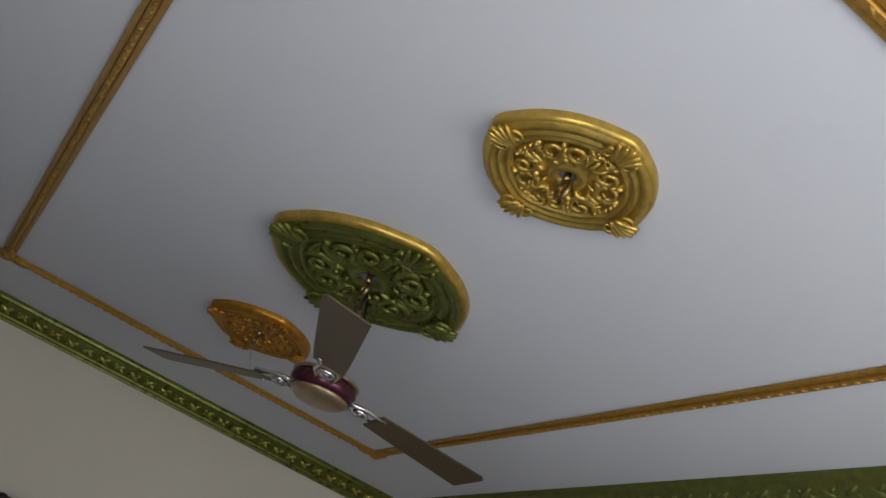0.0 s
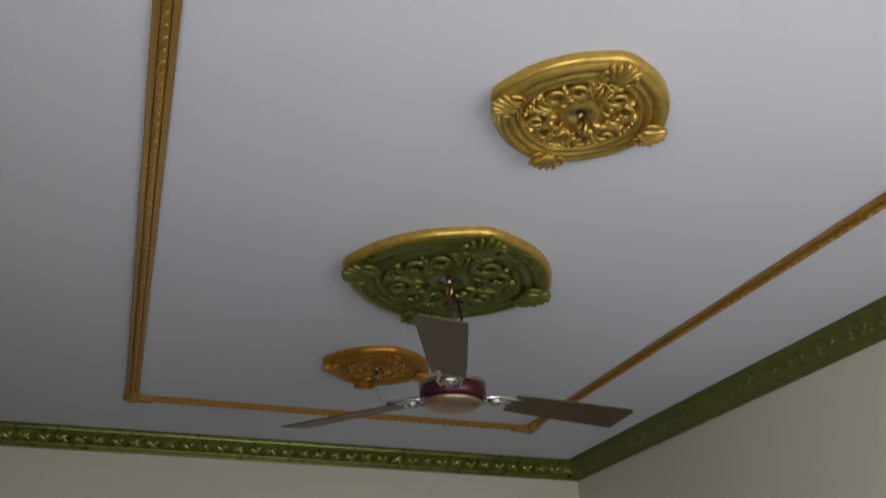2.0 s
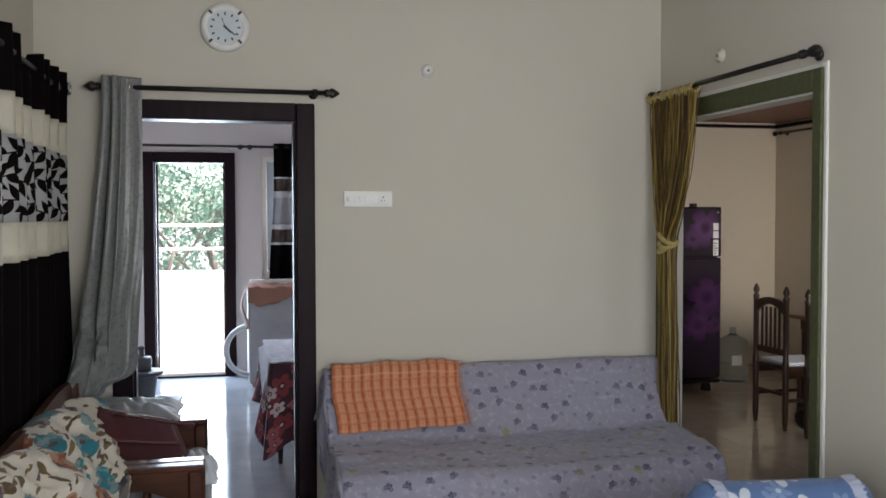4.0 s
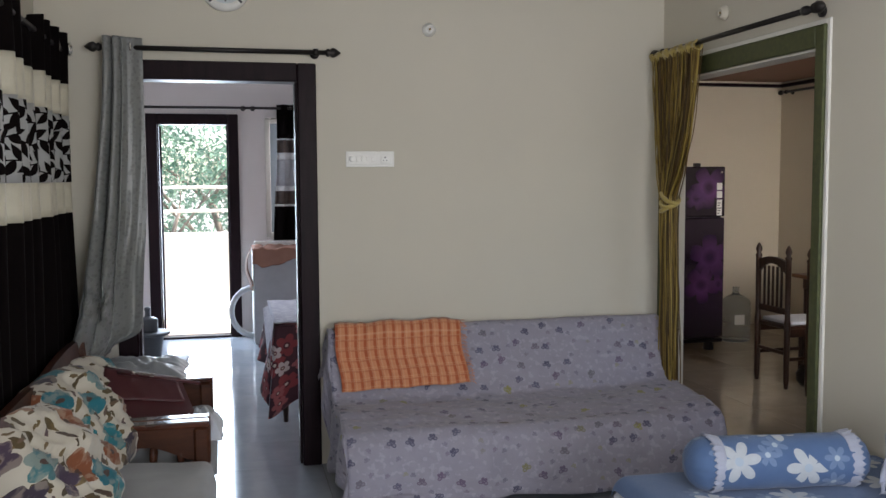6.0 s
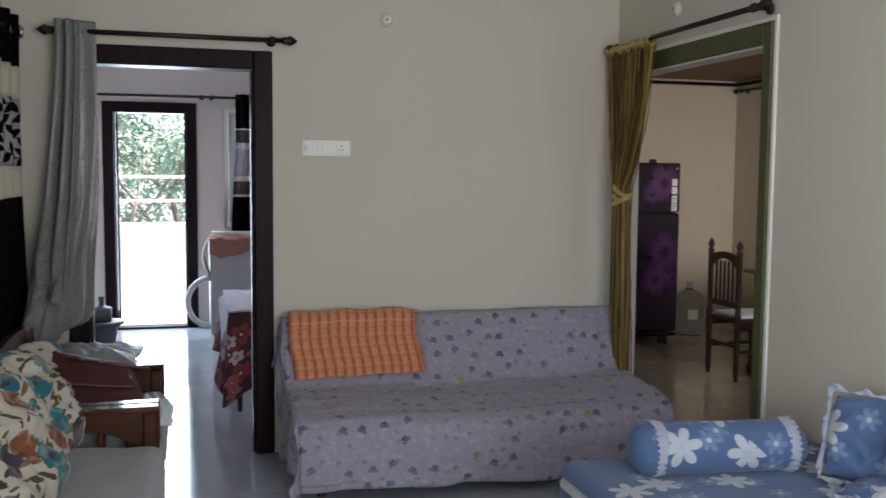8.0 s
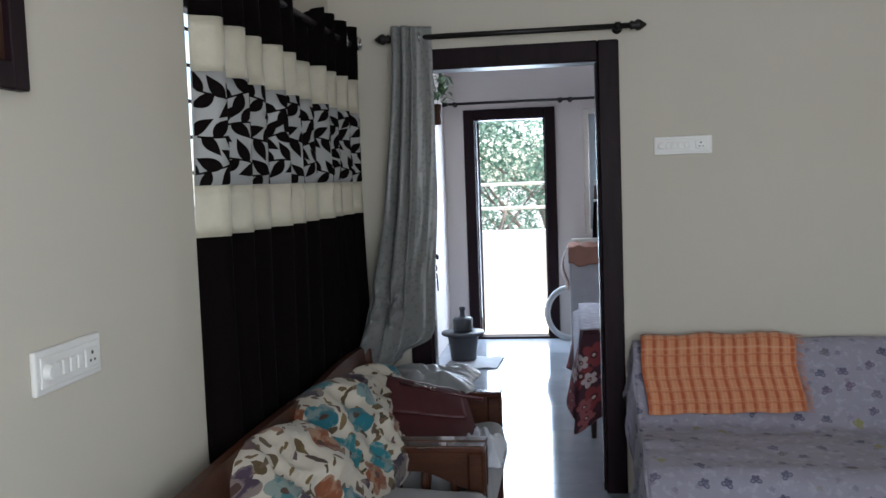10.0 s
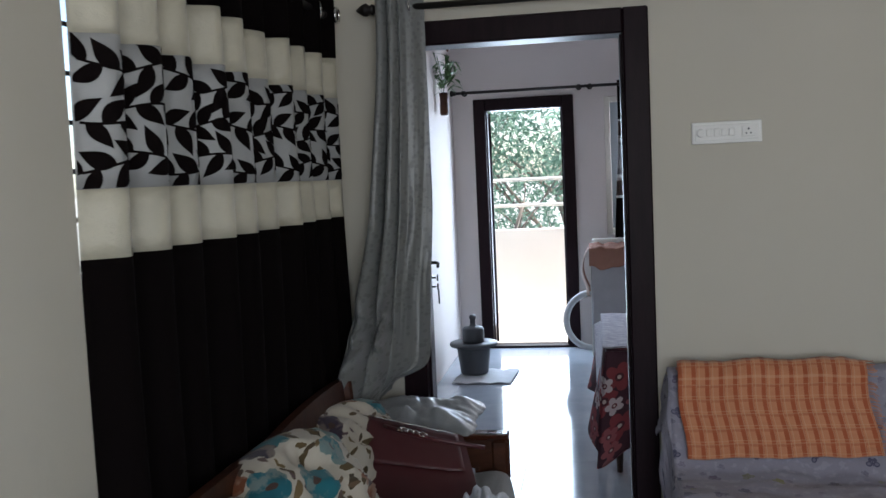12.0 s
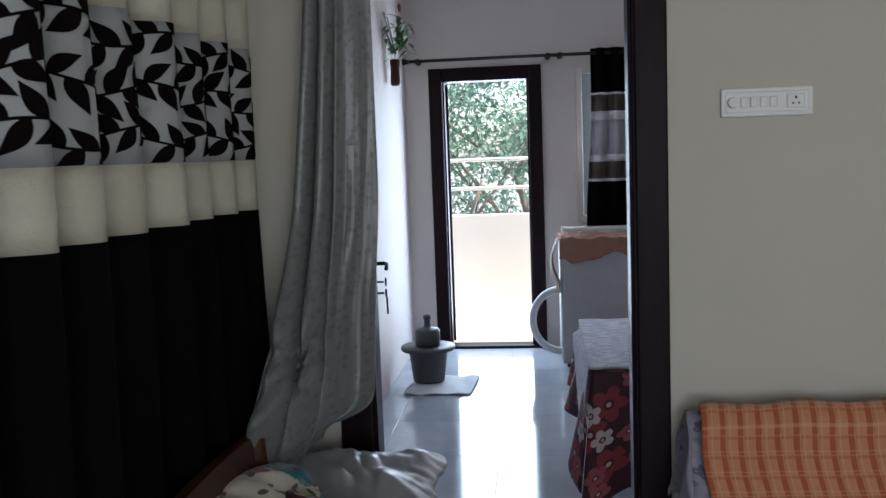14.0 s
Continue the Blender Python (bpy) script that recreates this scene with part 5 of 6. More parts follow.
# ---- wooden armchairs along the west wall ----
def settee(y0, y1, label):
    """A wooden seat unit facing east, with slatted arms; its back stands by the west wall."""
    ob = thing("settee", label, "armchair", "wooden settee units", at=(-0.9, (y0 + y1) / 2, 0))
    for y in (y0 + 0.03, y1 - 0.03):
        part("front_leg", B((-0.60, -0.545, y - 0.026, y + 0.026, 0, 0.582), bevel=0.008), M_SOFAWOOD, ob)
        bm = bmesh.new()
        tube(bm, [(-1.08, y, 0.0), (-1.08, y, 0.40), (-1.115, y, 0.79)], 0.024, 8)
        part("back_post", bm, M_SOFAWOOD, ob)
        part("arm_slat", B((-1.13, -0.54, y - 0.028, y + 0.028, 0.582, 0.606), bevel=0.006, seg=2), M_ARMWOOD, ob)

        def board(u, v):
            x = -1.12 + 0.58 * u
            low = 0.505 - 0.06 * smooth01(0.6, 0.95, u) + 0.01 * math.sin(3 * u)
            return Vector((x, y, 0.582 + (low - 0.582) * v))
        thicken(part("arm_board", sheet(board, 24, 4), M_SOFAWOOD, ob), 0.024)
        for k in range(5):
            x = -1.05 + 0.1 * k
            part("baluster", lathe(bmesh.new(), [(0.010, 0.34), (0.014, 0.40), (0.009, 0.43), (0.014, 0.47), (0.010, 0.515)], (x, y, 0), 10), M_SOFAWOOD, ob, smooth=True)
        part("side_rail", B((-1.13, -0.60, y - 0.018, y + 0.018, 0.28, 0.345), bevel=0.006), M_SOFAWOOD, ob)

    def rail(u, v):
        y = y0 + (y1 - y0) * u
        z = 0.60 + (0.195 + 0.015 * math.sin(math.pi * u)) * v
        return Vector((-1.115 - 0.015 * v, y, z))
    thicken(part("top_rail", sheet(rail, 20, 4), M_SOFAWOOD, ob), 0.03)
    for k in range(7):
        y = y0 + 0.1 + (y1 - y0 - 0.2) * k / 6
        part("back_slat", B((-1.10, -1.085, y - 0.022, y + 0.022, 0.36, 0.62), bevel=0.004), M_SOFAWOOD, ob)
    part("front_rail", B((-0.585, -0.555, y0 + 0.058, y1 - 0.058, 0.27, 0.345), bevel=0.006), M_SOFAWOOD, ob)

    def top(u, v):
        a, b = 2 * u - 1, 2 * v - 1
        k = (max(0, 1 - a ** 16) * max(0, 1 - b ** 20)) ** 0.4
        x, y = -0.825 + 0.305 * a, (y0 + y1) / 2 + (y1 - y0 - 0.11) / 2 * b
        return Vector((x, y, 0.36 + 0.125 * k + 0.010 * fbm(x * 4, y * 4) * k + 0.005 * math.sin(16 * x + 3 * y) * k))
    part("seat_cushion", sheet(top, 40, 40, lambda u, v: (u * 0.62, v * 0.8)), M_GREYSEAT, ob, "grey cloth seat cushion", smooth=True)
    part("seat_base", B((-1.12, -0.53, y0 + 0.065, y1 - 0.065, 0.335, 0.372), bevel=0.008), M_GREYSEAT, ob)


settee(-1.235, -0.465, "reddish brown wooden settee unit heaped with a bag and cloth")
settee(-2.505, -1.245, "reddish brown wooden settee unit with a grey seat cushion")
settee(-3.545, -2.515, "reddish brown wooden settee unit with a grey seat cushion")

FL = "cream cotton cushion with teal and brown flowers"
cushion("cushion", FL, pose(-1.02, -0.72, 0.575, -32, 0, 78), 0.52, 0.40, 0.22, M_FLORAL, None, "floral cushions", seed=3, soft=0.30, crush=0.5)
cushion("cushion", FL, pose(-1.0, -1.33, 0.62, -36, 0, 76), 0.54, 0.46, 0.27, M_FLORAL, None, "floral cushions", seed=4, soft=0.30, crush=0.5)
cushion("cushion", FL, pose(-1.0, -1.88, 0.615, -38, 0, 78), 0.54, 0.46, 0.27, M_FLORAL, None, "floral cushions", seed=6, soft=0.30, crush=0.5)


def heap(name, label, cx, cy, z0, rx, ry, hgt, mat, seed, category="cloth"):
    """Crumpled cloth lying in a heap."""
    def f(u, v):
        a, b = 2 * u - 1, 2 * v - 1
        r = max(abs(a), abs(b))
        k = max(0.0, 1 - r ** 3.5)
        wob = 1 + 0.14 * fbm(a * 1.5, b * 1.5, seed + 5)
        fold = abs(fbm(a * 2.2 + 0.8 * b, b * 1.1, seed)) * 0.9 + 0.25 * math.sin(7 * a + 4 * b + 2 * fbm(a, b, seed))
        return Vector((cx + rx * a * wob, cy + ry * b * wob, z0 + 0.004 + hgt * k * (0.45 + 0.5 * max(0.0, fold))))
    ob = thing(name, label, category, at=(cx, cy, z0))
    thicken(part("cloth", sheet(f, 60, 60, lambda u, v: (u * rx * 2.4, v * ry * 2.4)), mat, ob, smooth=True), 0.004)
    return ob


heap("satin_cloth", "silver grey satin cloth heaped on the settee", -0.93, -0.34, 0.603, 0.26, 0.21, 0.10, M_SILVERLINING, 2.0)
heap("cloth", "crumpled pale grey cloth hanging by the settee arm", -0.575, -1.03, 0.49, 0.075, 0.14, 0.12, M_WHITECLOTH, 7.0)


def handbag():
    ob = thing("handbag", "maroon leather handbag with a chain lying on the settee", "bag", at=(-0.78, -0.78, 0.46))

    def side(s):
        def f(u, v):
            a, b = 2 * u - 1, v
            x = -0.79 + 0.21 * a * (1 - 0.22 * b) - 0.05 * b
            bulge = 0.075 * (max(0, 1 - a ** 4) ** 0.5) * (1 - 0.65 * b) * (0.4 + 0.6 * math.sin(math.pi * min(1, b + 0.25)))
            return Vector((x, -0.93 + 0.27 * b + s * bulge + 0.006 * fbm(a * 4, b * 4, s), 0.475 + 0.20 * b - 0.035 * a * b))
        return f
    part("panel", sheet(side(-1), 30, 20), M_LEATHER, ob, smooth=True)
    part("panel", sheet(side(1), 30, 20), M_LEATHER, ob, smooth=True)
    f1 = side(-1)
    thicken(part("flap", sheet(lambda u, v: f1(0.05 + 0.9 * u, 1 - 0.45 * v) + Vector((0, -0.008 - 0.01 * math.sin(math.pi * v), 0.004)), 24, 10), M_LEATHER, ob, smooth=True), 0.004)
    part("zip", T([f1(u, 1.0) + Vector((0, 0.0, 0.003)) for u in np.linspace(0.05, 0.95, 14)], 0.004, 6), M_CHROME, ob, smooth=True)
    strap = [Vector((-0.93, -0.70, 0.685)) + Vector((0.34 * t, -0.08 * math.sin(math.pi * t) - 0.10 * t, -0.045 * t + 0.02 * math.sin(3 * t))) for t in np.linspace(0, 1, 16)]
    part("strap", T(strap, 0.007, 8), M_LEATHER, ob, smooth=True)
    bm = bmesh.new()
    for k in range(9):
        p = strap[3].lerp(strap[7], k / 8) + Vector((0, -0.004, 0.008))
        tube(bm, [p + Vector((0.008 * math.cos(a), 0.004 * math.sin(a) * (k % 2), 0.006 * math.sin(a))) for a in np.linspace(0, math.tau, 10, False)], 0.0018, 5, True)
    part("chain", bm, M_CHROME, ob, smooth=True)


handbag()


# ---- second room: grinding stone, cloth table, washing machine ----
M_GRANITE = m_paint("dark grey granite", (0.045, 0.05, 0.058), 0.5, 0.3, 0.5)
M_HOSE = m_plain("pale grey ribbed hose", (0.55, 0.58, 0.60), 0.4)
M_APPLIANCE = m_plain("grey white appliance enamel", (0.42, 0.42, 0.44), 0.3)


def grinding_stone():
    x, y = -1.125, 3.14
    ob = thing("wet_grinder_stone", "dark granite grinding stone with a wide collar and pestle", "grinding stone", at=(x, y, 0))
    part("body", lathe(bmesh.new(), [(0.10, 0.018), (0.105, 0.03), (0.108, 0.06), (0.125, 0.20), (0.13, 0.225)], (x, y, 0), 32), M_GRANITE, ob, smooth=True)
    part("collar", lathe(bmesh.new(), [(0.13, 0.222), (0.175, 0.226), (0.18, 0.238), (0.176, 0.25), (0.09, 0.252)], (x, y, 0), 40), M_GRANITE, ob, smooth=True)
    part("pestle", lathe(bmesh.new(), [(0.078, 0.25), (0.082, 0.27), (0.082, 0.35), (0.07, 0.365), (0.03, 0.37), (0.022, 0.385), (0.02, 0.42), (0.026, 0.43), (0.026, 0.448), (0.018, 0.455)], (x, y, 0), 28), M_GRANITE, ob, smooth=True)
    cl = thing("floor_cloth", "white cloth folded under the grinding stone", "cloth", at=(-1.06, 3.05, 0))
    thicken(part("cloth", sheet(lambda u, v: Vector((-1.25 + 0.42 * u + 0.03 * v, 2.82 + 0.46 * v, 0.010 + 0.004 * fbm(u * 6, v * 6) + 0.004 * math.sin(18 * u + 5 * v))), 40, 40,
                             lambda u, v: (u * 0.42, v * 0.46)), M_WHITECLOTH, cl, smooth=True), 0.006)


grinding_stone()


def cloth_table():
    x0, x1, y0, y1, z = -0.18, 0.55, 0.86, 1.93, 0.615
    ob = thing("side_table", "low table with dark legs under a flowered cloth", "table", at=(0.2, 1.4, 0))
    part("tabletop", B((x0 + 0.01, x1, y0 + 0.01, y1, z - 0.035, z - 0.004), bevel=0.004), M_CHAIRWOOD, ob)
    for x in (x0 + 0.05, x1 - 0.05):
        for y in (y0 + 0.05, y1 - 0.05):
            part("leg", lathe(bmesh.new(), [(0.014, 0), (0.02, 0.12), (0.026, 0.3), (0.024, z - 0.035)], (x, y, 0), 12), M_CHAIRWOOD, ob, smooth=True)
    cl = thing("tablecloth", "maroon tablecloth with red and white flowers hanging low", "tablecloth", at=(0.2, 1.4, z))
    thicken(part("top", sheet(lambda u, v: Vector((x0 + (x1 - x0) * u, y0 + (y1 - y0) * v, z + 0.001 + 0.003 * fbm(u * 5, v * 5))), 30, 30, lambda u, v: (u * 0.73, v * 1.07)), M_REDFLORAL, cl, smooth=True), 0.003)

    def front(u, v):
        x = x0 - 0.004 + (x1 - x0) * u
        drop = 0.46 + 0.10 * smooth01(0.22, 0.0, u) - 0.05 * u
        return Vector((x - 0.06 * v * smooth01(0.3, 0.0, u), y0 - 0.006 - 0.022 * v * (1 + math.sin(16 * u + 1)) - 0.03 * v, z - drop * v))
    thicken(part("front_drop", sheet(front, 50, 24, lambda u, v: (u * 0.73, -v * 0.5)), M_REDFLORAL, cl, smooth=True), 0.003)

    def sidef(u, v):
        y = y0 - 0.004 + (y1 - y0) * u
        drop = 0.50 * (1 - 0.35 * u) - 0.16 * abs(math.sin(3.1 * u)) * (1 - u)
        return Vector((x0 - 0.006 - 0.05 * v * (1 + 0.9 * math.sin(13 * u)), y + 0.02 * v, z - drop * v))
    thicken(part("side_drop", sheet(sidef, 50, 20, lambda u, v: (u * 1.07, -v * 0.45)), M_REDFLORAL, cl, smooth=True), 0.003)
    g = Nodes("white cotton with violet streaks")
    uv = uvmap(g)
    weave(g, uv, 0.3, 8)
    st = g.ramp(g.noise(g.n("ShaderNodeMapping", 0, None, Vector=uv, Scale=(3, 14, 1)), 5, 4, 0.6), [(0.45, (0.66, 0.66, 0.72)), (0.56, (0.36, 0.35, 0.47)), (0.66, (0.62, 0.62, 0.7))])
    mat = g.done(st, 0.85)
    sh = thing("folded_sheet", "white sheet with violet streaks spread on the table", "sheet", at=(0.2, 1.45, z + 0.01))

    def top(u, v):
        x, y = x0 - 0.012 + (x1 - x0) * u, y0 + 0.02 + (y1 - y0 - 0.02) * v
        return Vector((x, y, z + 0.014 + 0.004 * fbm(u * 7, v * 7, 2)))
    thicken(part("cloth", sheet(top, 40, 50, lambda u, v: (u * 0.75, v * 1.05)), mat, sh, smooth=True), 0.008)

    def over(u, v):
        y = y0 + 0.05 + (y1 - y0 - 0.3) * u
        d = (0.30 - 0.28 * u) * v
        return Vector((x0 - 0.014 - 0.035 * v, y, z + 0.014 - d))
    thicken(part("overhang", sheet(over, 30, 12, lambda u, v: (v * 0.3, u * 0.8)), mat, sh, smooth=True), 0.004)


cloth_table()


def washing_machine():
    x0, x1, y0, y1, z = -0.24, 0.30, 3.5, 4.02, 0.865
    ob = thing("washing_machine", "grey white washing machine with a hose", "washing machine", at=(0.03, 3.76, 0))
    part("cabinet", B((x0, x1, y0, y1, 0.03, z), bevel=0.015, seg=3), M_APPLIANCE, ob)
    part("lid", B((x0 + 0.02, x1 - 0.02, y0 + 0.02, y1 - 0.12, z, z + 0.02), bevel=0.008, seg=2), M_WHITE, ob)
    part("panel", B((x0 + 0.02, x1 - 0.02, y1 - 0.12, y1, z, z + 0.07), bevel=0.01, seg=2), M_WHITE, ob)
    part("side_trim", B((x0 - 0.006, x0, y0 + 0.02, y1 - 0.02, 0.06, z - 0.02)), M_WHITE, ob, "white side edge")
    for x in (x0 + 0.05, x1 - 0.05):
        for y in (y0 + 0.05, y1 - 0.05):
            part("foot", lathe(bmesh.new(), [(0.02, 0), (0.02, 0.03)], (x, y, 0), 12), M_BLACKIRON, ob)
    c = Vector((x0 - 0.05, 3.52, 0.33))
    pts = [Vector((x0 + 0.02, 3.56, 0.545))] + [Vector((c.x + 0.05 - 0.20 * math.sin(a), 3.54, 0.33 + 0.215 * math.cos(a))) for a in np.linspace(0.1, math.pi - 0.1, 60)] + [Vector((x0 + 0.03, 3.56, 0.115))]
    part("hose", T(pts, [0.024 + 0.0025 * (i % 2) for i in range(len(pts))], 10), M_HOSE, ob, "pale grey ribbed drain hose", smooth=True)
    g = Nodes("brown orange towel cloth")
    uv = uvmap(g)
    weave(g, uv, 0.5, 9)
    sep = g.t.nodes.new("ShaderNodeSeparateXYZ")
    g.put(uv, sep.inputs[0])
    col = g.mix(g.noise(uv, 8, 4), (0.24, 0.11, 0.075), (0.40, 0.21, 0.15))
    col = g.mix(g.math('MULTIPLY', g.math('GREATER_THAN', sep.outputs[1], 0.44), 0.9), col, (0.62, 0.26, 0.05))
    col = g.mix(g.math('MULTIPLY', g.math('LESS_THAN', sep.outputs[0], 0.05), 0.8), col, (0.7, 0.6, 0.56))
    mat = g.done(col, 0.85)
    tw = thing("towel", "brown and orange towel draped over the washing machine", "towel", at=(0.0, 3.6, z + 0.02))

    def cover(u, v):
        x = x0 - 0.01 + (x1 - x0 + 0.02) * u
        if v < 0.62:
            y, zz = y1 - 0.14 - (y1 - 0.14 - y0 + 0.02) * v / 0.62, z + 0.028
        else:
            y, zz = y0 - 0.022 - 0.004 * math.sin(20 * u), z + 0.028 - 0.135 * (v - 0.62) / 0.38 * (1 + 0.22 * math.sin(7 * u))
        return Vector((x, y, zz + 0.030 * abs(fbm(u * 5, v * 5, 4)) + 0.008 * math.sin(17 * u + 9 * v)))
    thicken(part("cloth", sheet(cover, 50, 40, lambda u, v: (u * 0.56 + 0.06, v * 0.40)), mat, tw, smooth=True), 0.005)

    def hang(u, v):
        w = 0.22 * (1 - 0.45 * v)
        return Vector((x0 - 0.016 - 0.045 * math.sin(math.pi * min(1, v * 1.2)) - 0.02 * v * math.sin(12 * u), y0 - 0.01 + w * u, z + 0.03 - 0.36 * v - 0.03 * u * v))
    thicken(part("corner_drop", sheet(hang, 24, 30, lambda u, v: (u * 0.22, v * 0.5)), mat, tw, smooth=True), 0.005)


washing_machine()


def back_curtain():
    ob = thing("back_window_curtain", "black curtain with white and brown printed bands", "curtain", at=(0.2, 4.11, 2.2))
    x0, x1 = 0.02, 0.55
    brown = m_cloth("brown print band", (0.07, 0.045, 0.035), 0.8, 0.5)
    white = m_cloth("grey white print band", (0.40, 0.40, 0.42), 0.7, 0.35)
    edge = m_cloth("white braid", (0.7, 0.7, 0.7), 0.7)
    for name, za, zb, mat in (("heading", 2.22, 1.90, M_BLACKCLOTH), ("braid", 1.90, 1.885, edge), ("brown_band", 1.885, 1.765, brown), ("braid", 1.765, 1.70, edge), ("white_band", 1.70, 1.45, white),
                              ("braid", 1.45, 1.40, edge), ("brown_band", 1.40, 1.275, brown), ("braid", 1.275, 1.255, edge), ("skirt", 1.255, 0.55, M_BLACKCLOTH)):
        bm = sheet(lambda u, v: Vector((x0 - 0.05 * smooth01(1.9, 0.8, za + (zb - za) * v) * (1 - u) + (x1 - x0) * u, 4.10 + 0.028 * math.sin(math.tau * 5 * u + 0.5), za + (zb - za) * v)), 70, max(2, int((za - zb) / 0.06)),
                   lambda u, v: (u * 0.9, za + (zb - za) * v))
        thicken(part(name, bm, mat, ob, smooth=True), 0.003)


back_curtain()


def leaf_mesh(bm, m, length, width, bend=0.2, n=4):
    rows = []
    for i in range(n + 1):
        t = i / n
        w = width * math.sin(math.pi * (0.08 + 0.92 * t) ** 0.8) * 0.5
        z = -bend * length * t * t
        rows.append([bm.verts.new(m @ Vector((s * w, length * t, z + 0.15 * abs(s) * w))) for s in (-1, 0, 1)])
    for r0, r1 in zip(rows, rows[1:]):
        bm.faces.new((r0[0], r0[1], r1[1], r1[0]))
        bm.faces.new((r0[1], r0[2], r1[2], r1[1]))


M_LEAF = m_plain("green plant leaf", (0.06, 0.13, 0.035), 0.5)
M_LEAFRED = m_plain("reddish plant bud", (0.18, 0.06, 0.03), 0.5)


def wall_plant():
    x, y, z = -1.355, 3.38, 2.02
    ob = thing("hanging_plant", "small artificial plant in a wooden wall vase", "plant", at=(x, y, z))
    part("vase", lathe(bmesh.new(), [(0.028, -0.02), (0.034, 0.0), (0.03, 0.10), (0.036, 0.15), (0.028, 0.152)], (x + 0.05, y, z - 0.04), 16), M_SOFAWOOD, ob, smooth=True)
    rnd = random.Random(4)
    bm = bmesh.new()
    stems = bmesh.new()
    for k in range(26):
        a, up = rnd.uniform(0, math.tau), rnd.uniform(0.08, 0.30)
        tip = Vector((x + 0.07 + 0.08 * math.cos(a), y + 0.10 * math.sin(a), z + 0.11 + up))
        tube(stems, [(x + 0.05, y, z + 0.09), (x + 0.055, y, z + 0.16), tip], 0.003, 5)
        for j in range(3):
            leaf_mesh(bm, Matrix.Translation(tip - Vector((0, 0, 0.04 * j))) @ pose(0, 0, 0, rnd.uniform(-50, 40), 0, rnd.uniform(-180, 180)), rnd.uniform(0.07, 0.12), rnd.uniform(0.022, 0.036))
    part("stem", stems, M_LEAF, ob)
    tagged(part("foliage", bm, M_LEAF, ob), kind="stuff")
    bm = bmesh.new()
    blob(bm, Matrix.Translation((x + 0.09, y + 0.03, z + 0.45)) @ Matrix.Diagonal((0.012, 0.012, 0.03, 1)), 2)
    part("bud", bm, M_LEAFRED, ob, smooth=True)


wall_plant()

# ---- dining room: fridge, water bottle, chairs, table ----
g = Nodes("dark purple orchid print")
pc = g.coord("Object")
sp = g.t.nodes.new("ShaderNodeSeparateXYZ")
g.put(pc, sp.inputs[0])
vx = g.n("ShaderNodeCombineXYZ", 0, None, X=sp.outputs[0], Y=sp.outputs[2])
colr = g.mix(g.noise(vx, 3, 3), (0.008, 0.005, 0.012), (0.022, 0.010, 0.028))
for fx, fz, rad, tint, t0 in ((3.58, 1.42, 0.20, (0.13, 0.05, 0.16), 0.4), (3.46, 1.33, 0.12, (0.09, 0.035, 0.12), 1.2), (3.60, 0.82, 0.22, (0.075, 0.026, 0.095), 0.9),
                              (3.52, 0.58, 0.18, (0.09, 0.028, 0.105), 0.2), (3.68, 0.58, 0.10, (0.06, 0.02, 0.075), 2.0)):
    xx, zz = g.math('SUBTRACT', sp.outputs[0], fx), g.math('SUBTRACT', sp.outputs[2], fz)
    shp, rr = flower(g, xx, zz, rad, 5, t0, 0.5)
    fade = g.math('SUBTRACT', 1.0, g.math('MULTIPLY', g.math('DIVIDE', rr, rad), 0.6))
    soft_edge = g.ramp(g.math('DIVIDE', rr, rad), [(0.1, (0.25, 0.25, 0.25)), (0.35, (1, 1, 1)), (0.95, (0, 0, 0))])
    colr = g.mix(g.math('MULTIPLY', g.math('MULTIPLY', shp, soft_edge), g.math('MULTIPLY_ADD', g.noise(vx, 9, 3), 0.9, 0.35)), colr, tint)
M_FRIDGE = g.done(colr, 0.16, 0.0, Coat_Weight=0.3)


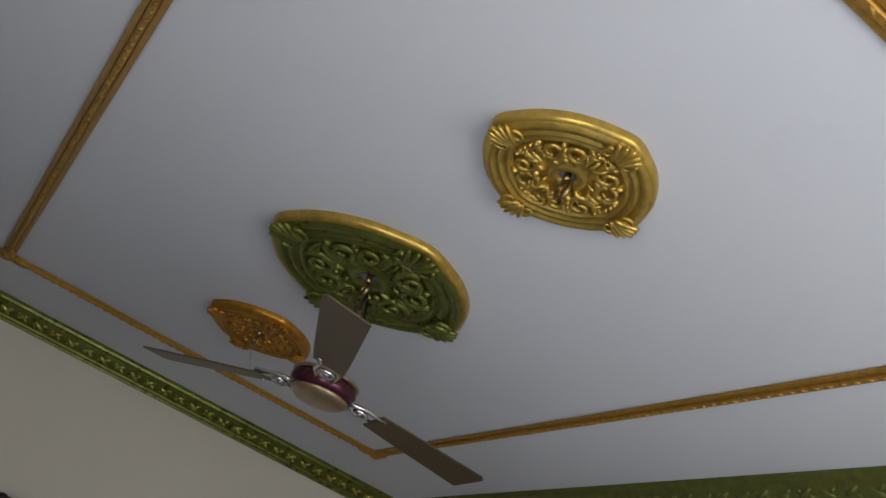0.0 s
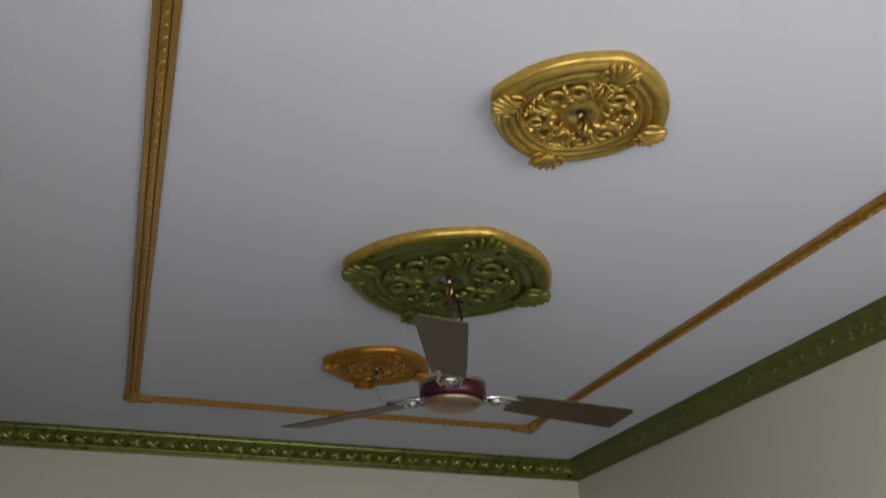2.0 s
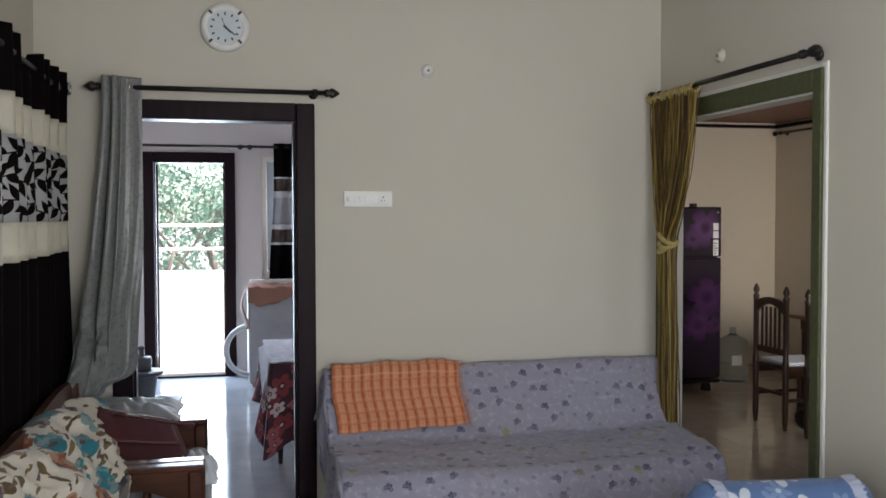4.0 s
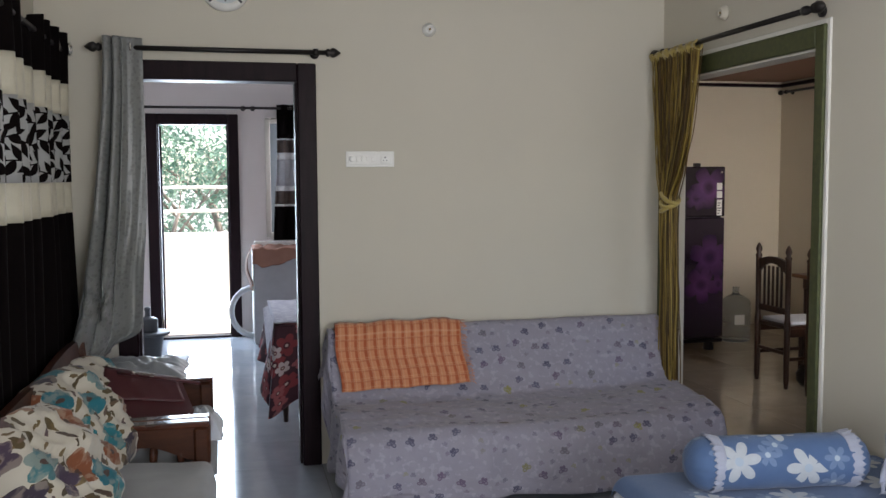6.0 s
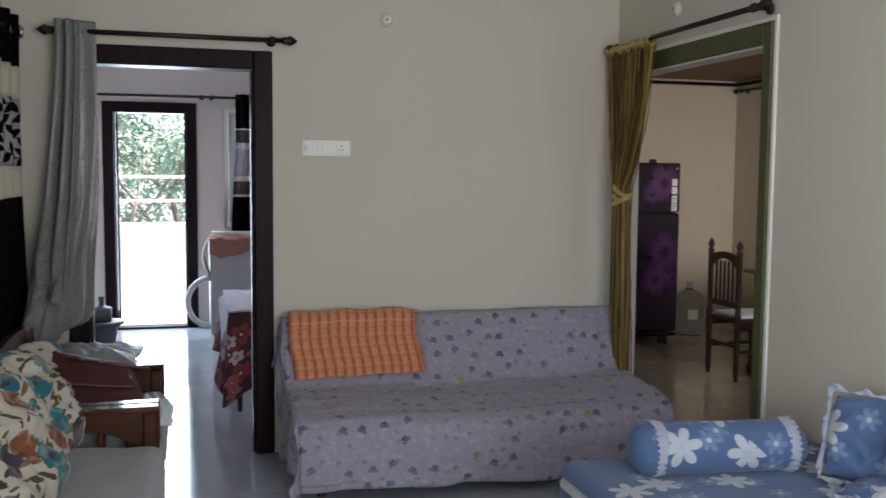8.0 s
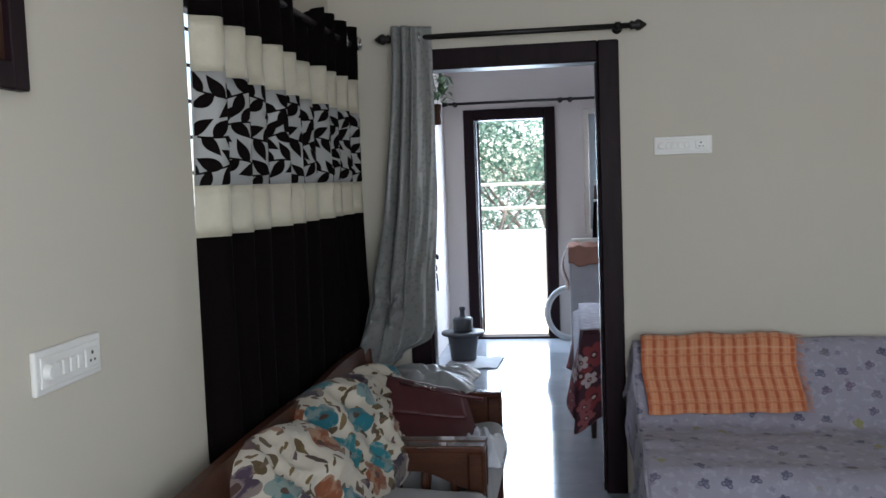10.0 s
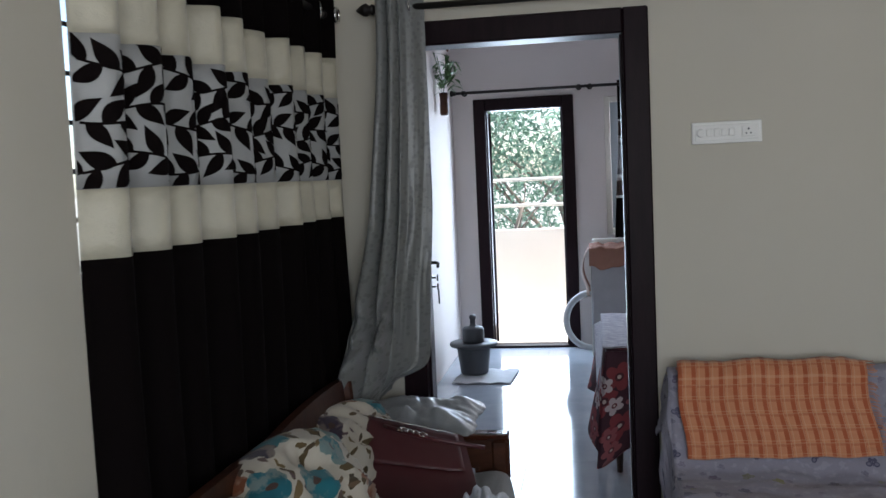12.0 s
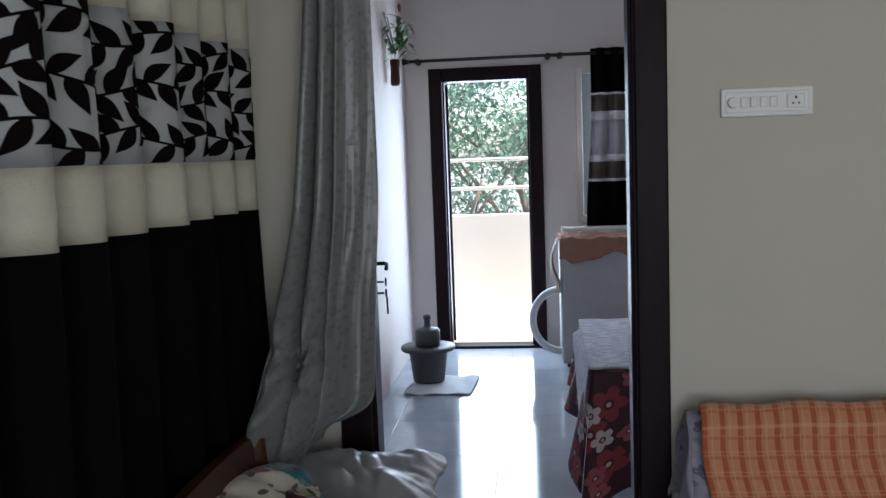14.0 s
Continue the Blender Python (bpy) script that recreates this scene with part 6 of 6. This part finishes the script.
def fridge():
    x0, x1, y0, y1 = 3.19, 3.735, 2.36, 2.92
    ob = thing("refrigerator", "dark purple orchid patterned double door refrigerator", "refrigerator", at=(3.46, 2.64, 0))
    part("cabinet", B((x0, x1, y0 + 0.06, y1, 0.10, 1.595), bevel=0.01, seg=2), M_BLACKIRON, ob)
    up = part("door", B((x0, x1, y0, y0 + 0.055, 1.17, 1.60), bevel=0.012, seg=3), M_FRIDGE, ob)
    lo = part("door", B((x0, x1, y0, y0 + 0.055, 0.12, 1.16), bevel=0.012, seg=3), M_FRIDGE, ob)
    part("handle", B((x0 + 0.02, x0 + 0.04, y0 - 0.03, y0, 1.2, 1.4), bevel=0.005), M_BLACKIRON, up)
    part("handle", B((x0 + 0.02, x0 + 0.04, y0 - 0.03, y0, 0.8, 1.12), bevel=0.005), M_BLACKIRON, lo)
    part("hinge", B((3.45, 3.50, y0, y0 + 0.05, 1.60, 1.63), bevel=0.004), M_BLACKIRON, ob)
    for z0, z1 in ((1.40, 1.46), (1.33, 1.39), (1.18, 1.315)):
        lab = part("energy_label", B((3.655, 3.705, y0 - 0.0015, y0 - 0.0002, z0, z1)), M_WHITE, up, "white paper label with grey print")
    for k in range(5):
        part("print_bar", B((3.662, 3.662 + 0.02 + 0.008 * (k % 3), y0 - 0.0025, y0 - 0.0016, 1.195 + 0.022 * k, 1.203 + 0.022 * k)), M_INK, up)
    part("badge", B((3.69, 3.71, y0 - 0.002, y0 - 0.0002, 1.545, 1.56), bevel=0.0005), M_CHROME, up)
    st = thing("refrigerator_stand", "low black stand with feet under the refrigerator", "stand", at=(3.46, 2.64, 0))
    part("frame", B((x0 - 0.01, x1 + 0.01, y0 + 0.02, y1 + 0.01, 0.07, 0.099), bevel=0.006), M_BLACKIRON, st)
    for x in (x0 + 0.06, x1 - 0.10):
        for y in (y0 + 0.07, y1 - 0.07):
            part("foot", lathe(bmesh.new(), [(0.045, 0), (0.045, 0.03), (0.035, 0.07)], (x, y, 0), 16), M_BLACKIRON, st)


fridge()

M_PET = m_plain("clear bluish plastic", (0.80, 0.85, 0.86), 0.12, 0, Transmission_Weight=0.85, IOR=1.15)


def water_bottle():
    x, y = 4.09, 2.75
    ob = thing("water_bottle", "clear plastic water dispenser bottle standing on the floor", "bottle", at=(x, y, 0))
    prof = [(0.12, 0.0), (0.132, 0.012)]
    for k in range(5):
        z = 0.03 + 0.062 * k
        prof += [(0.135, z), (0.135, z + 0.036), (0.126, z + 0.048)]
    prof += [(0.134, 0.35), (0.12, 0.385), (0.07, 0.42), (0.034, 0.435), (0.028, 0.455), (0.03, 0.49), (0.032, 0.5)]
    b = part("bottle_body", lathe(bmesh.new(), prof, (x, y, 0), 32), M_PET, ob, smooth=True)
    part("label", B((x - 0.09, x + 0.01, y - 0.139, y - 0.1375, 0.17, 0.26)), M_WHITE, ob, "white paper label")


water_bottle()


def dining_chair():
    """A chair at the origin facing +x, its back in the plane x = 0."""
    ob = tagged(new("dining_chair"), "dark wooden dining chair with a slatted arched back", "chair", "dining chairs")

    def add(name, bm, mat, smooth=False, label=""):
        p = link(name, bm, mat, smooth)
        p.parent = ob
        return tagged(p, label)
    w = 0.175
    for y in (-w, w):
        add("back_post", lathe(bmesh.new(), [(0.014, 0), (0.02, 0.06), (0.022, 0.40), (0.024, 0.47), (0.019, 0.5), (0.021, 0.92), (0.026, 0.935), (0.014, 0.95), (0.024, 0.975), (0.020, 0.995), (0.007, 1.02), (0.003, 1.025)], (0, y, 0), 14), M_CHAIRWOOD, True)
        add("front_leg", lathe(bmesh.new(), [(0.014, 0), (0.02, 0.05), (0.018, 0.2), (0.025, 0.38), (0.025, 0.42)], (0.38, y, 0), 12), M_CHAIRWOOD, True)
        add("side_rail", B((0.02, 0.38, y - 0.012, y + 0.012, 0.37, 0.43), bevel=0.004), M_CHAIRWOOD)
        add("stretcher", B((0.02, 0.38, y - 0.009, y + 0.009, 0.20, 0.225), bevel=0.003), M_CHAIRWOOD)

    def arch(u, v):
        y = -w + 2 * w * u
        top = 0.90 + 0.035 * math.sin(math.pi * u)
        return Vector((0, y, top - (0.05 + 0.045 * (2 * u - 1) ** 2) * v))
    thicken(add("crest_rail", sheet(arch, 16, 3), M_CHAIRWOOD), 0.022)
    add("lower_rail", B((-0.011, 0.011, -w + 0.02, w - 0.02, 0.53, 0.575), bevel=0.004), M_CHAIRWOOD)
    add("back_stretcher", B((-0.009, 0.009, -w + 0.02, w - 0.02, 0.24, 0.265), bevel=0.003), M_CHAIRWOOD)
    for k in range(5):
        y = -0.10 + 0.05 * k
        add("splat", B((-0.007, 0.007, y - 0.009, y + 0.009, 0.57, 0.865), bevel=0.003), M_CHAIRWOOD)
    add("seat", B((-0.01, 0.41, -0.19, 0.19, 0.425, 0.45), bevel=0.008), M_CHAIRWOOD)
    add("seat_pad", B((0.03, 0.39, -0.165, 0.165, 0.452, 0.48), bevel=0.012, seg=3), M_WHITECLOTH, True, "white striped seat pad")
    return ob


chair = dining_chair()
chair.matrix_basis = pose(3.38, 1.08, 0, 0, 0, 2)
copy_thing(chair, pose(3.39, 0.50, 0, 0, 0, -3))


def dining_table():
    ob = thing("dining_table", "dark wooden dining table with a brown top", "table", at=(4.2, 0.6, 0))
    part("tabletop", B((3.78, 4.7, -0.4, 1.45, 0.735, 0.765), bevel=0.008, seg=2), m_wood("tan table top", (0.16, 0.06, 0.03), (0.32, 0.15, 0.08), 0.3, (9, 1.2, 9)), ob)
    part("apron", B((3.84, 4.64, -0.34, 1.39, 0.65, 0.735), bevel=0.004), M_CHAIRWOOD, ob)
    for x in (3.87, 4.61):
        for y in (-0.3, 1.35):
            part("leg", lathe(bmesh.new(), [(0.025, 0), (0.035, 0.2), (0.04, 0.65)], (x, y, 0), 14), M_CHAIRWOOD, ob, smooth=True)


dining_table()
pot = thing("floor_pot", "small dark round pot on the floor by the chair", "pot", at=(3.62, 0.95, 0))
part("body", lathe(bmesh.new(), [(0.07, 0), (0.10, 0.04), (0.105, 0.09), (0.08, 0.13), (0.085, 0.14), (0.07, 0.13)], (3.62, 0.95, 0), 24), M_BLACKIRON, pot, smooth=True)

# ---- balcony rail, trees and ground ----
rail = thing("balcony_railing", "pale painted double rail above the parapet", "railing", at=(0, 5.69, 0.93))
for z in (1.17, 1.43):
    part("bar", T([(-2.6, 5.69, z), (2.6, 5.69, z)], 0.018, 10), M_WHITEPAINT, rail, smooth=True)
for x in (-2.5, 0.9, 2.5):
    part("post", T([(x, 5.69, 0.93), (x, 5.69, 1.45)], 0.02, 10), M_WHITEPAINT, rail, smooth=True)

structure("ground", B((-900, 900, -900, 900, -3.9, -3.6)), m_paint("dry earth and grass", (0.34, 0.33, 0.29), 0.95, 0.2), "dry ground below the house", "ground")
M_BARK = m_paint("grey brown bark", (0.22, 0.18, 0.145), 0.9, 0.3, 0.6)
g = Nodes("tree leaf")
isl = g.n("ShaderNodeNewGeometry", "Random Per Island")
leaf_col = g.ramp(isl, [(0.0, (0.06, 0.13, 0.08)), (0.5, (0.11, 0.20, 0.14)), (1.0, (0.18, 0.28, 0.21))])
g.done(leaf_col, 0.45)
glow = g.t.nodes.new("ShaderNodeBsdfTranslucent")
g.put(g.mix(0.5, leaf_col, (0.42, 0.60, 0.46)), glow.inputs["Color"])
both = g.t.nodes.new("ShaderNodeMixShader")
both.inputs[0].default_value = 0.5
g.t.links.new(g.bsdf.outputs[0], both.inputs[1])
g.t.links.new(glow.outputs[0], both.inputs[2])
g.t.links.new(both.outputs[0], g.t.nodes["Material Output"].inputs["Surface"])
M_TREELEAF = g.mat


def tree(x, y, seed, lean, size=1.0):
    rnd = random.Random(seed)
    ob = thing("tree", "slender tree with open branches and small leaves", "tree", "trees beyond the balcony", at=(x, y, -3.6))
    bm = bmesh.new()
    twigs = []

    def grow(p, d, length, r, depth):
        pts, radii = [p], [r]
        for i in range(5):
            d = (d + Vector((rnd.uniform(-0.22, 0.22), rnd.uniform(-0.22, 0.22), rnd.uniform(-0.05, 0.16)))).normalized()
            p = p + d * length / 5
            pts.append(p)
            radii.append(r * (1 - 0.11 * (i + 1)))
        tube(bm, pts, radii, 7 if depth < 2 else 5)
        if depth >= 2:
            twigs.extend(pts[1:])
        if depth < 4:
            for _ in range(3 if depth else 5):
                k = rnd.randint(2, 5)
                dd = (d + Vector((rnd.uniform(-1, 1), rnd.uniform(-0.8, 0.8), rnd.uniform(-0.2, 0.7)))).normalized()
                grow(pts[k], dd, length * rnd.uniform(0.5, 0.72), radii[k] * 0.6, depth + 1)
    grow(Vector((x, y, -3.6)), Vector((lean, 0, 1)).normalized(), 4.6 * size, 0.11 * size, 0)
    part("trunk", bm, M_BARK, ob, smooth=True)
    verts, faces = [], []
    for p in twigs:
        for _ in range(5):
            c = p + Vector((rnd.gauss(0, 0.22), rnd.gauss(0, 0.22), rnd.gauss(0, 0.2)))
            m = Matrix.Translation(c) @ pose(0, 0, 0, rnd.uniform(-70, 50), rnd.uniform(-40, 40), rnd.uniform(0, 360))
            ln, wd = rnd.uniform(0.09, 0.16), rnd.uniform(0.035, 0.06)
            b0 = len(verts)
            verts.extend(m @ Vector(q) for q in ((0, 0, 0), (wd / 2, ln * 0.45, 0.01), (0, ln, -0.02), (-wd / 2, ln * 0.45, 0.01)))
            faces.append((b0, b0 + 1, b0 + 2, b0 + 3))
    me = bpy.data.meshes.new("crown")
    me.from_pydata(verts, [], faces)
    me.materials.append(M_TREELEAF)
    crown = new("crown", me)
    crown.parent = ob
    crown.matrix_parent_inverse = ob.matrix_basis.inverted()
    tagged(crown, kind="stuff")


tree(-1.7, 9.6, 11, 0.02, 0.95)
tree(-0.4, 10.8, 23, -0.05, 1.05)
tree(-3.2, 12.5, 37, 0.05, 1.1)
tree(1.2, 12.0, 41, -0.03, 1.0)
tree(-1.4, 13.5, 53, 0.06, 0.8)


# ---- floor tiles ----
def tiles(floor, x0, x1, y0, y1, step, mat, ox=0.0, oy=0.0):
    me = None
    meshes = {}
    xs = [x0] + [v for v in np.arange(x0 + ox, x1, step) if x0 + 0.02 < v < x1 - 0.02] + [x1]
    ys = [y0] + [v for v in np.arange(y0 + oy, y1, step) if y0 + 0.02 < v < y1 - 0.02] + [y1]
    for a, b in zip(xs, xs[1:]):
        for c, d in zip(ys, ys[1:]):
            key_ = (round(b - a, 3), round(d - c, 3))
            if key_ not in meshes:
                w, h = (b - a) / 2 - 0.0009, (d - c) / 2 - 0.0009
                bm = B((-w, w, -h, h, -0.0055, 0.0), bevel=0.0008)
                me = bpy.data.meshes.new("tile")
                bm.to_mesh(me)
                bm.free()
                me.materials.append(mat)
                meshes[key_] = me
            ob = new("tile", meshes[key_])
            ob.location = ((a + b) / 2, (c + d) / 2, 0)
            ob.parent = floor


tiles(bpy.data.objects["floor"], -1.34, 1.95, NEAR, 0.0, 0.6, M_TILE, 0.14, 0.3)
tiles(bpy.data.objects["floor"], -1.36, 1.95, 0.12, 4.2, 0.6, M_TILE, 0.16, 0.36)
tiles(bpy.data.objects["floor"], -0.905, -0.095, 0.0, 0.12, 0.9, M_TILE)
tiles(bpy.data.objects["floor_dining"], 2.07, 5.08, -3.0, 3.6, 0.6, M_TILE3, 0.2, 0.45)
tiles(bpy.data.objects["floor_dining"], 1.95, 2.07, -1.40, -0.05, 1.4, M_TILE3)
